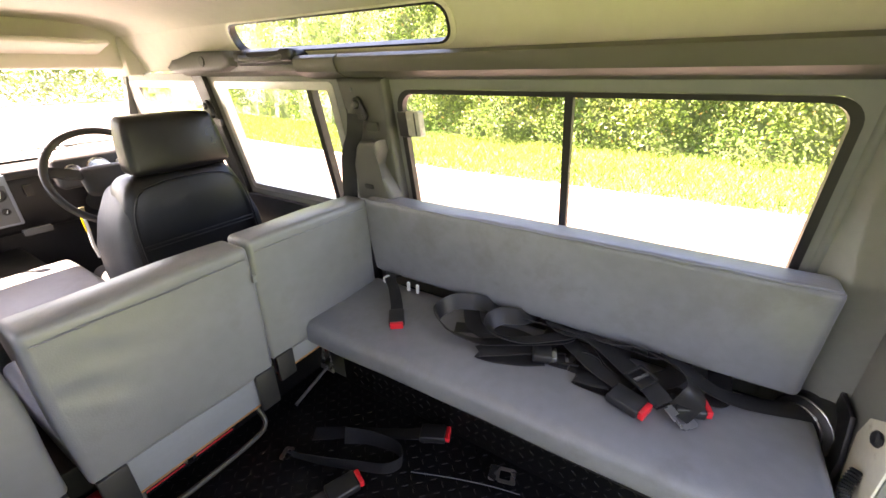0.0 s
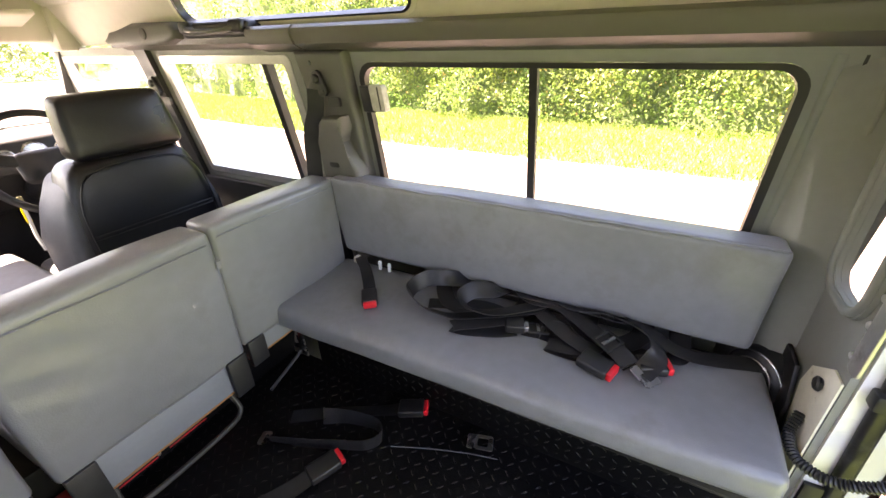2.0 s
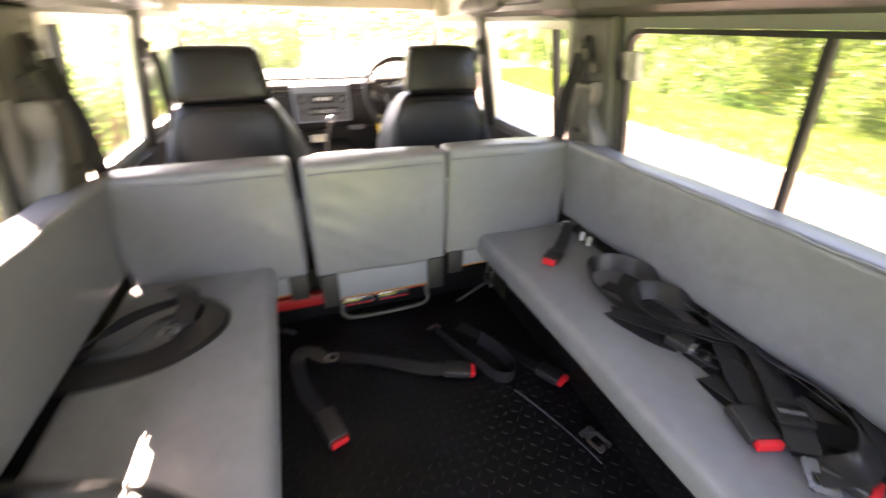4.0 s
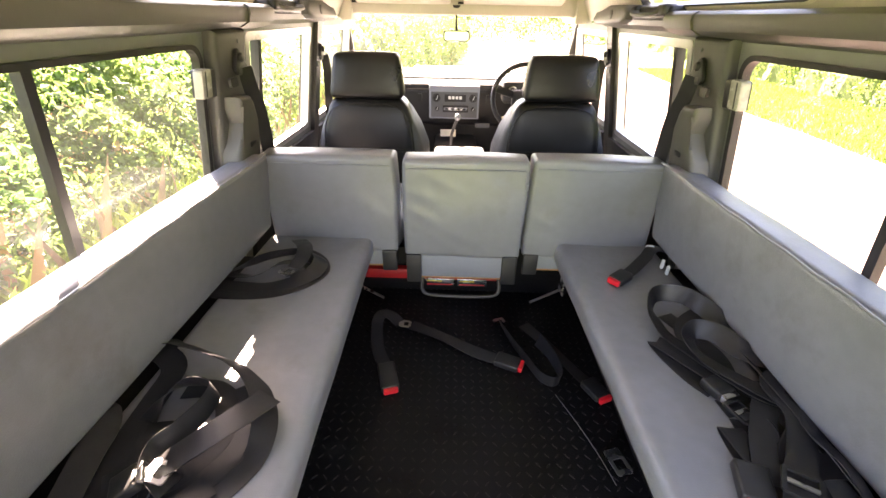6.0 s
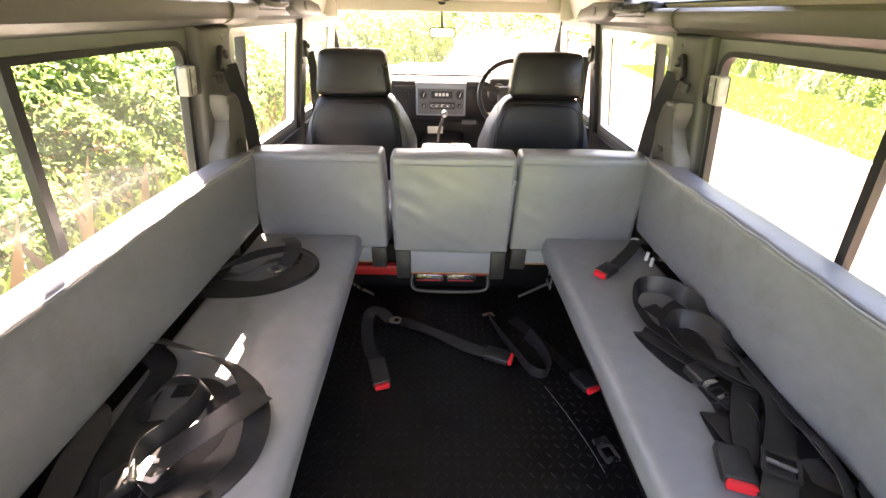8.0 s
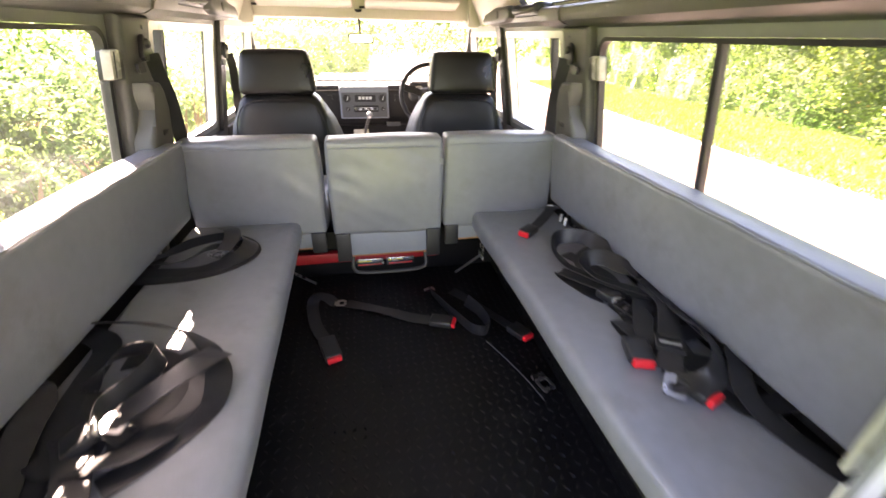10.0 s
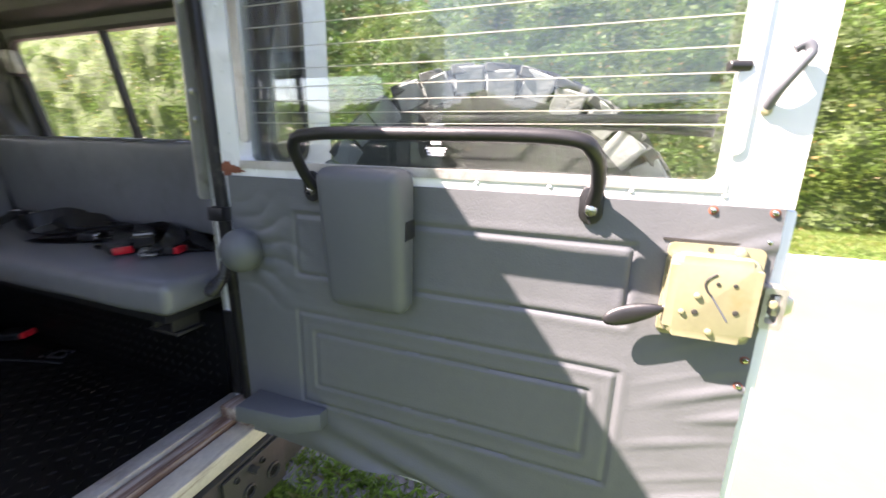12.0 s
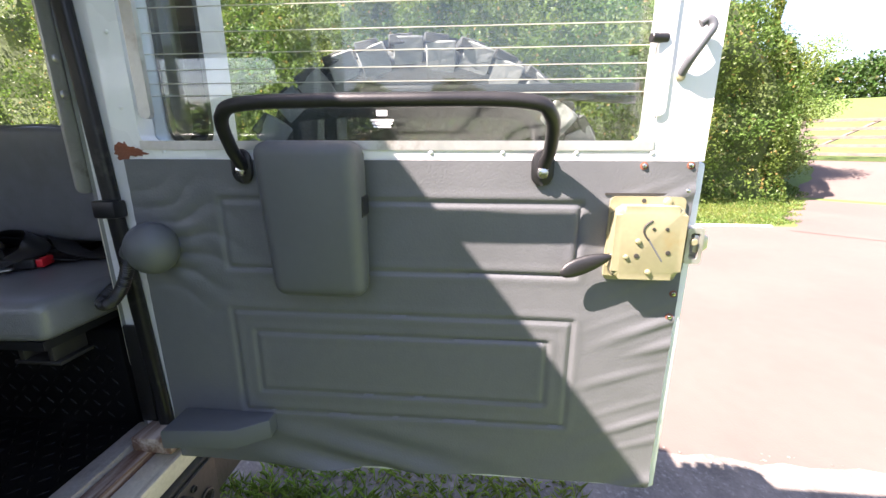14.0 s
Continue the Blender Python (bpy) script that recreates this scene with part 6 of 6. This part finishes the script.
def quads(centres, sizes, mat, name, squash=0.5, droop=0.0, toward=None):
    """Many small pointed leaves, each a folded quad, as vertex and face arrays."""
    n = len(centres)
    d = RNG.normal(size=(n, 3))
    d[:, 2] -= droop
    d /= np.linalg.norm(d, axis=1)[:, None]
    w = RNG.normal(size=(n, 3))
    w -= (w * d).sum(1)[:, None] * d
    w /= np.linalg.norm(w, axis=1)[:, None]
    L, W = sizes[:, None] * d, sizes[:, None] * squash * w
    nrm = np.cross(d, w) * sizes[:, None] * 0.12
    v = np.stack([centres - L * 0.5, centres + W * 0.5 - nrm, centres + L * 0.5, centres - W * 0.5 - nrm], 1)
    return v.reshape(-1, 3)


def leaf_mesh(name, verts, mat, core=None, core_mat="core"):
    """Leaves, and behind them a body coloured darker for the hedge's inner shade, as one mesh."""
    n = len(verts) // 4
    faces = np.arange(n * 4).reshape(-1, 4)
    v, f = [tuple(map(float, p)) for p in verts], [tuple(map(int, p)) for p in faces]
    mats = [0] * n
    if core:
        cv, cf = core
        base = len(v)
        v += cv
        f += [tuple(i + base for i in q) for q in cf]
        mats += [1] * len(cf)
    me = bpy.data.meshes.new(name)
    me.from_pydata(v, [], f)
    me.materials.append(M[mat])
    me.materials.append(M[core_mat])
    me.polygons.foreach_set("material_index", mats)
    me.update()
    return new(name, me)


def bank(face, y0, y1, top, n, size, mat, name, side, depth=0.7, lump=0.5, near=None, core_high=1.0, core_deep=0.55, body=True, slope=0.9, knee=0.45):
    """A hedge: leaves over a lumpy upright bank whose face stands at x = face(y)."""
    if near is None:
        y = RNG.uniform(y0, y1, n)
    else:
        y = np.clip(RNG.normal(near[0], near[1], n), y0, y1)
        y = np.where(RNG.random(n) < 0.35, RNG.uniform(y0, y1, n), y)
    h = RNG.random(n) ** 0.85
    pts = np.empty((n, 3))
    for i in range(n):
        t = top(y[i])
        z = GROUND + 0.05 + h[i] * t
        b = lump * noise.noise((y[i] * 0.9, z * 0.9, 3)) + 0.35 * lump * noise.noise((y[i] * 2.6, z * 2.6, 9))
        lean_in = slope * max(0.0, h[i] - knee) ** 2 * t
        dip = abs(RNG.normal()) * depth * 0.28
        pts[i] = (face(y[i]) + side * (b + lean_in + dip - 0.2), y[i], z + 0.25 * noise.noise((y[i] * 1.7, 4, z)))
    sizes = size * RNG.uniform(0.6, 1.5, n)
    # sheet inside the hedge, its dark colour replacing the shade between leaves
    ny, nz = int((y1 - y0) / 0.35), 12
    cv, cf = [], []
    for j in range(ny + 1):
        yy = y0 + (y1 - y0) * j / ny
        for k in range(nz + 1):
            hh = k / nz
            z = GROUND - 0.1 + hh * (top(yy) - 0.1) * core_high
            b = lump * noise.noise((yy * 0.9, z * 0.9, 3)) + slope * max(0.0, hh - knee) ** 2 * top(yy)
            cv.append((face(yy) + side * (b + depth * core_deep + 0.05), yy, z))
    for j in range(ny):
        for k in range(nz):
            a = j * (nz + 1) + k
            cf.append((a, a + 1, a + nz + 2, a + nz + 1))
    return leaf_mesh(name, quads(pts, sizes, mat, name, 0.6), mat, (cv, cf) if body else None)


right_top = lambda y: 4.7 + 3.2 * min(1.0, max(0.0, (y - 5) / 6)) + 0.8 * noise.noise((y * 0.25, 0, 1)) + 1.5 * math.exp(-((y - 1) / 5) ** 2)
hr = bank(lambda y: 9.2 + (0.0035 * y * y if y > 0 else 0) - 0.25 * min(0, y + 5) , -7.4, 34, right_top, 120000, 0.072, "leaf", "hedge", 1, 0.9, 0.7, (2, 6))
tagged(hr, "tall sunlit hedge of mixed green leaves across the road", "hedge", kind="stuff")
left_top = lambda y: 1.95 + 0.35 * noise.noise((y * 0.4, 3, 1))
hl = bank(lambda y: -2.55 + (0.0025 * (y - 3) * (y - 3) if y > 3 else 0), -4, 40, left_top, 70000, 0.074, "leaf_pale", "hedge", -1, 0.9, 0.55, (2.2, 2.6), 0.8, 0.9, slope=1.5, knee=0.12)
tagged(hl, "dense bramble hedge close beside the vehicle", "hedge", kind="stuff")
hf = bank(lambda x: 0, -26, 26, lambda y: 4.4 + 1.2 * noise.noise((y * 0.3, 7, 1)), 60000, 0.19, "leaf_yellow", "hedge", 1, 0.9, 0.8, body=False)
hf.matrix_world = Matrix.Translation((5, 38, 0)) @ Matrix.Rotation(radians(80), 4, "Z")
tagged(hf, "pale sunlit hedge beyond the bend in the road", "hedge", kind="stuff")
hl2 = bank(lambda y: 0, -6, 22, lambda y: 1.5 + 0.5 * noise.noise((y * 0.5, 8, 1)), 30000, 0.08, "leaf", "hedge", -1, 0.8, 0.6)
hl2.matrix_world = Matrix.Translation((-0.75, 12.5, 0)) @ Matrix.Rotation(radians(-3), 4, "Z")
tagged(hl2, "leafy sunlit verge growth ahead of the vehicle", "hedge", kind="stuff")


def blades(n, where, height, name, mat, label, spread=0.35, width=0.012):
    """Grass: thin bent blades standing on the ground."""
    base = where(n)
    n = len(base)
    hgt = height * RNG.uniform(0.45, 1.3, n)
    a = RNG.uniform(0, 2 * np.pi, n)
    w = width * RNG.uniform(0.6, 1.4, n)
    out = np.stack([np.cos(a), np.sin(a), np.zeros(n)], 1)
    side = np.stack([-np.sin(a), np.cos(a), np.zeros(n)], 1)
    up = np.array([0, 0, 1.0])
    mid = base + up * (hgt * 0.6)[:, None] + out * (hgt * spread * 0.35)[:, None]
    tip = base + up * hgt[:, None] + out * (hgt * spread)[:, None]
    v = np.stack([base - side * w[:, None] / 2, base + side * w[:, None] / 2, mid + side * w[:, None] / 2.4, tip, mid - side * w[:, None] / 2.4], 1).reshape(-1, 3)
    me = bpy.data.meshes.new(name)
    f = [(5 * i, 5 * i + 1, 5 * i + 2, 5 * i + 3, 5 * i + 4) for i in range(n)]
    me.from_pydata([tuple(map(float, p)) for p in v], [], f)
    me.materials.append(M[mat])
    return tagged(new(name, me), label, "grass", kind="stuff")


def patch(x0, x1, y0, y1, fn=None):
    def where(n):
        p = np.stack([RNG.uniform(x0, x1, n), RNG.uniform(y0, y1, n), np.full(n, GROUND)], 1)
        if fn is not None:
            p[:, 0] += np.array([fn(float(y)) for y in p[:, 1]])
        p[:, 2] += np.array([rise(float(q[0]), float(q[1])) for q in p])
        return p
    return where

def beside_track(x0, x1, y0, y1):
    def where(n):
        p = patch(x0, x1, y0, y1, edge_right)(n * 3)
        dx, dy = p[:, 0] + 0.2, p[:, 1] + 0.57
        return p[dx * UY - dy * UX < -0.22 + 0.12 * np.sin(p[:, 0] * 9)][:n]
    return where

blades(26000, patch(0.06, 3.4, -2.6, 18, edge_right), 0.11, "grass", "blade", "mown bright green grass of the roadside verge", 0.6, 0.016)
blades(22000, patch(-2.7, -1.55, -2, 9), 0.46, "grass", "blade", "long rough grass along the foot of the hedge", 0.45, 0.006)
blades(150, patch(-2.4, -1.75, -1, 8), 0.80, "grass", "straw", "dry straw-coloured stalks in the long grass", 0.3, 0.003)
# brightened blades here, since this strip lies in the vehicle's shadow
blades(12000, patch(-0.55, 0.05, -0.25, 3.5, edge_left), 0.052, "grass", "blade_lifted", "short grass at the road's edge below the doorway", 0.8, 0.006)
blades(26000, beside_track(0.06, 5.4, -9.0, -2.6), 0.055, "grass", "blade", "short sunlit grass by the track", 0.8, 0.010)
blades(900, patch(0.0, 0.20, -1.0, 0.3, edge_left), 0.05, "grass", "blade_lifted", "sparse grass tufts in the gravel", 0.9, 0.005)
nw = 9000
wp = np.stack([RNG.uniform(-2.5, -1.5, nw), RNG.uniform(-1.5, 7, nw), GROUND + 0.1 + 1.15 * RNG.random(nw) ** 1.3], 1)
wp[:, 2] -= 0.55 * np.clip((wp[:, 0] + 2.2) / 0.7, 0, 1) + 0.25 * np.array([noise.noise((p[1] * 1.6, p[0], 2)) for p in wp])
tagged(leaf_mesh("weeds", quads(wp, 0.030 * RNG.uniform(0.5, 1.5, nw), "leaf", "w", 0.32, -0.8), "leaf"), "sunlit yellow-green weeds in front of the hedge", "weeds", kind="stuff")
umb = RNG.uniform(0, 1, (30, 2))
fl_pts = np.concatenate([np.array([[-2.3 + 0.8 * a, 0.0 + 5 * b, GROUND + 0.75 + 0.6 * ((a * 7 + b * 3) % 1)]]) + RNG.normal(size=(45, 3)) * (0.05, 0.05, 0.012) for a, b in umb])
tagged(leaf_mesh("dry_flower_heads", quads(fl_pts, np.full(len(fl_pts), 0.008), "umbel", "f", 0.8), "umbel"), "pale dry flower heads among the hedge grass", "flowers", kind="stuff")

# loose stones on the gravel under the door
stones = bmesh.new()
for k in range(500):
    x, y = RNG.uniform(0.95, 1.42), RNG.uniform(-2.2, 0.4)
    bmesh.ops.create_icosphere(stones, subdivisions=1, radius=float(RNG.uniform(0.002, 0.007)), matrix=Matrix.Translation((x, y, GROUND + 0.010)) @ Matrix.Diagonal((1, float(RNG.uniform(0.7, 1.3)), 0.6, 1)))
tagged(part("gravel", stones, "gravel"), "loose pale stones on the road", "gravel", kind="stuff")


def tree(x, y, height, spread, n, mat, leaf, label, name="tree", low=0.25):
    t = thing(name, label, name, "roadside trees" if name == "tree" else "", at=(x, y, GROUND))
    bm = bmesh.new()
    tips = []
    def limb(a, b, r0, r1):
        mid = a.lerp(b, 0.5) + Vector(RNG.normal(size=3)) * (b - a).length * 0.07
        path = curve_through([a, mid, b], 4)
        k = len(path)
        rows = []
        for i, p in enumerate(path):
            r = r0 + (r1 - r0) * i / (k - 1)
            d = (path[min(i + 1, k - 1)] - path[max(i - 1, 0)]).normalized()
            q = d.to_track_quat("Z", "Y").to_matrix()
            rows.append([bm.verts.new(p + q @ Vector((r * math.cos(c), r * math.sin(c), 0))) for c in [2 * math.pi * j / 7 for j in range(7)]])
        for a_, b_ in zip(rows, rows[1:]):
            for j in range(7):
                bm.faces.new((a_[j], a_[(j + 1) % 7], b_[(j + 1) % 7], b_[j]))
    top = Vector((0, 0, height * 0.75))
    limb(Vector((0, 0, -0.1)), top, height * 0.022, height * 0.006)
    for k in range(15):
        h = height * (low + (0.7 - low) * k / 14)
        a = Vector((0, 0, h))
        ang = k * 2.4
        ln = spread * (0.55 + 0.5 * RNG.random()) * (1 - 0.45 * k / 14)
        b = a + Vector((math.cos(ang) * ln, math.sin(ang) * ln, ln * (0.3 + 0.5 * RNG.random())))
        limb(a, b, height * 0.009, height * 0.002)
        tips += [b, a.lerp(b, 0.7), a.lerp(b, 0.45)]
    tips.append(top)
    part("trunk", bm, "bark", t)
    tips = np.array([list(p) for p in tips])
    pick = tips[RNG.integers(0, len(tips), n)]
    off = RNG.normal(size=(n, 3))
    off /= np.linalg.norm(off, axis=1)[:, None]
    rad = spread * 0.42 * RNG.random(n) ** 0.45
    crown = leaf_mesh("crown", quads(pick + off * rad[:, None] * (1, 1, 0.8), leaf * RNG.uniform(0.6, 1.4, n), mat, "c", 0.6, 0.3), mat)
    crown.parent = t
    return t

tree(11.6, 6.5, 7.5, 2.6, 15000, "leaf_dark", 0.11, "dark green broadleaf tree rising behind the hedge")
tree(11.8, 2.2, 6.8, 2.4, 15000, "leaf_dark", 0.11, "dark green broadleaf tree rising behind the hedge")
tree(12.0, -2.2, 6.2, 2.3, 14000, "leaf", 0.10, "mid-green tree rising behind the hedge")
tree(11.9, -6.5, 6.0, 1.6, 30000, "leaf_yellow", 0.062, "yellow-green bushy tree at the end of the hedge", low=0.06)
tree(11.7, -8.2, 4.6, 1.35, 42000, "leaf_yellow", 0.055, "rounded sunlit bush beside the gravel track", "bush", low=0.05)
tree(11.0, -7.7, 1.5, 1.0, 9000, "leaf", 0.06, "low spreading bush at the hedge foot", "bush", low=0.05)
for k in range(18):
    a = radians(-66 + 3.2 * k)
    ft = tree(100 * math.cos(a), 100 * math.sin(a), 8 + 3 * RNG.random(), 5.0, 1800, "leaf_dark", 0.7, "distant broadleaf tree at the field's far edge", low=0.02)
    ft.location.z = GROUND + rise(100 * math.cos(a), 100 * math.sin(a)) - 1.6

gate = thing("field_gate", "grey weathered wooden five-bar gate across the track", "gate", at=(0, 0, 0))
gm = Matrix.Translation((14.13, -10.81, GROUND + 0.76)) @ Matrix.Rotation(radians(-127.8), 4, "Z")
for k in range(5):
    part("rail", moved(box((0, -0.02, 0.18 + 0.25 * k), (3.6, 0.02, 0.28 + 0.25 * k), 0.005, 1), gm), "old_wood", gate)
for x in (0.0, 3.5):
    part("stile", moved(box((x, -0.04, 0.05), (x + 0.1, 0.04, 1.35), 0.005, 1), gm), "old_wood", gate)
for a, b in (((0.1, 0.2), (1.8, 1.25)), ((1.8, 1.25), (3.5, 0.2))):
    part("brace", moved(rod((a[0], 0.03, a[1]), (b[0], 0.03, b[1]), 0.045, 6), gm), "old_wood", gate)
for x in (-0.3, 3.9):
    gp = tagged(part("gate_post", moved(box((x - 0.12, -0.12, -0.1), (x + 0.12, 0.12, 1.6), 0.02, 2), gm), "old_wood"), "square weathered wooden gate post", "post", "gate posts")

# ---- spare wheel on the door ----
SW = aim((0.475, -0.468, 0.394), (1.0, -0.468, 0.394))
spare = thing("spare_wheel", "spare wheel with a chunky off-road tyre on the rear door", "wheel")
tyre = part("tyre", lathe([(0.205, 0.02), (0.25, 0.005), (0.30, 0.0), (0.322, 0.02), (0.333, 0.06), (0.333, 0.16), (0.322, 0.20), (0.30, 0.22), (0.25, 0.215), (0.205, 0.20)], 56, None, SW), "tyre", spare)
part("rim", lathe([(0.205, 0.03), (0.195, 0.05), (0.17, 0.09), (0.06, 0.08), (0.05, 0.06), (0.01, 0.06)], 32, None, SW), "white", spare)
block = box((-0.019, -0.028, 0.0), (0.0185, 0.028, 0.015), 0.002, 1)
bm_me = bpy.data.meshes.new("tread_block")
finish(block).to_mesh(bm_me)
block.free()
bm_me.materials.append(M["tyre"])
for k in range(38):
    for row, (h, turn_, off) in enumerate(((0.016, 12, 0.0), (0.078, -28, 0.5), (0.142, 28, 0.0), (0.204, -12, 0.5))):
        a = 2 * math.pi * (k + off) / 38
        r = 0.331 if row in (1, 2) else 0.322
        tb = new("tread_block", bm_me)
        tb.parent = tyre
        tb.matrix_world = SW @ Matrix.Rotation(a, 4, "Z") @ Matrix.Translation((r, 0, h)) @ Matrix.Rotation(radians(90), 4, "Y") @ Matrix.Rotation(radians(90 + turn_), 4, "Z")

# shoulder lugs carry the sunlit look in their paler colour
lug = box((-0.0225, -0.031, 0.0), (0.0225, 0.031, 0.009), 0.002, 1)
lug_me = bpy.data.meshes.new("shoulder_lug")
finish(lug).to_mesh(lug_me)
lug.free()
lug_me.materials.append(M["tyre_lit"])
for k in range(37):
    sl = new("shoulder_lug", lug_me)
    sl.parent = tyre
    sl.matrix_world = SW @ Matrix.Rotation(2 * math.pi * k / 37, 4, "Z") @ Matrix.Translation((0.300 + 0.006 * (k % 2), 0, 0.006)) @ Matrix.Rotation(radians(20), 4, "Y") @ Matrix.Rotation(radians(180), 4, "X") @ Matrix.Rotation(radians(90 + 6 * (-1) ** k), 4, "Z")

# ---- outside of the vehicle ----
hood = thing("bonnet", "white bonnet ahead of the windscreen", "bonnet")
part("panel", box((-0.72, 3.0, 0.50), (0.72, 4.2, 0.56), 0.03, 3), "white", hood)
part("raised_centre", box((-0.42, 3.02, 0.545), (0.42, 4.15, 0.585), 0.02, 3), "white", hood)
part("front_body", box((-0.80, 3.0, -0.30), (0.80, 4.25, 0.505), 0.03, 2), "white", hood)
for x0, a in ((-0.36, 12), (0.12, 10)):
    fw = thing("windscreen_wiper", "thin black wiper resting on the windscreen", "wiper", "windscreen wipers")
    part("arm", rod((x0, 2.975, 0.62), (x0 + 0.34, 2.965, 0.665), 0.004, 8), "black", fw)
    part("blade", rod((x0 + 0.12, 2.962, 0.668), (x0 + 0.52, 2.960, 0.664), 0.004, 8), "black", fw)
for x in (-0.72, 0.72):
    for y in (0.72, 3.55):
        wm = aim((x - 0.11, y, -0.40), (x + 1, y, -0.40))
        rw_ = thing("road_wheel", "black-tyred road wheel under the body", "wheel", "road wheels")
        part("tyre", lathe([(0.21, 0.0), (0.34, 0.0), (0.38, 0.03), (0.38, 0.19), (0.34, 0.22), (0.21, 0.22)], 40, None, wm), "tyre", rw_)
        part("rim", lathe([(0.21, 0.03), (0.17, 0.09), (0.01, 0.08)], 24, None, wm), "white", rw_)
tagged(part("chassis", box((-0.45, 0.05, -0.30), (0.45, 4.1, -0.21), 0.02), "chassis"), "black steel chassis under the body", "chassis")

# ---- raised tread on the mats ----
def lozenges(name, parent, spots, place, label=""):
    v, f = [], []
    for u, w, a in spots:
        c, s_ = math.cos(a), math.sin(a)
        b = len(v)
        for du, dv, h in ((-0.0095, 0, 0), (0, -0.0026, 0), (0.0095, 0, 0), (0, 0.0026, 0), (-0.005, 0, 0.0011), (0.005, 0, 0.0011)):
            v.append(tuple(place(u + du * c - dv * s_, w + du * s_ + dv * c, h)))
        f += [(b, b + 1, b + 4), (b + 1, b + 5, b + 4), (b + 1, b + 2, b + 5), (b + 2, b + 3, b + 5), (b + 3, b + 4, b + 5), (b + 3, b, b + 4)]
    me = bpy.data.meshes.new(name)
    me.from_pydata(v, [], f)
    me.materials.append(M["tread"])
    ob = new(name, me)
    ob.parent = parent
    return tagged(ob, label, kind="stuff")

grid = [(-0.452 + 0.0265 * i, 0.15 + 0.0265 * j, radians(45 if (i + j) % 2 else -45)) for i in range(35) for j in range(51)]
lozenges("tread", floor, grid, lambda u, w, h: Vector((u, w, h + 0.0003)), "raised chequer tread")
for s, side in ((1, "wall_right"), (-1, "wall_left")):
    holder = bpy.data.objects[side]
    grid = [(0.16 + 0.0265 * i, 0.02 + 0.0265 * j, radians(45 if (i + j) % 2 else -45)) for i in range(43) for j in range(7)]
    lozenges("tread", holder, grid, lambda u, w, h, s=s: Vector((s * (0.4647 - h), u, w)), "raised chequer tread")
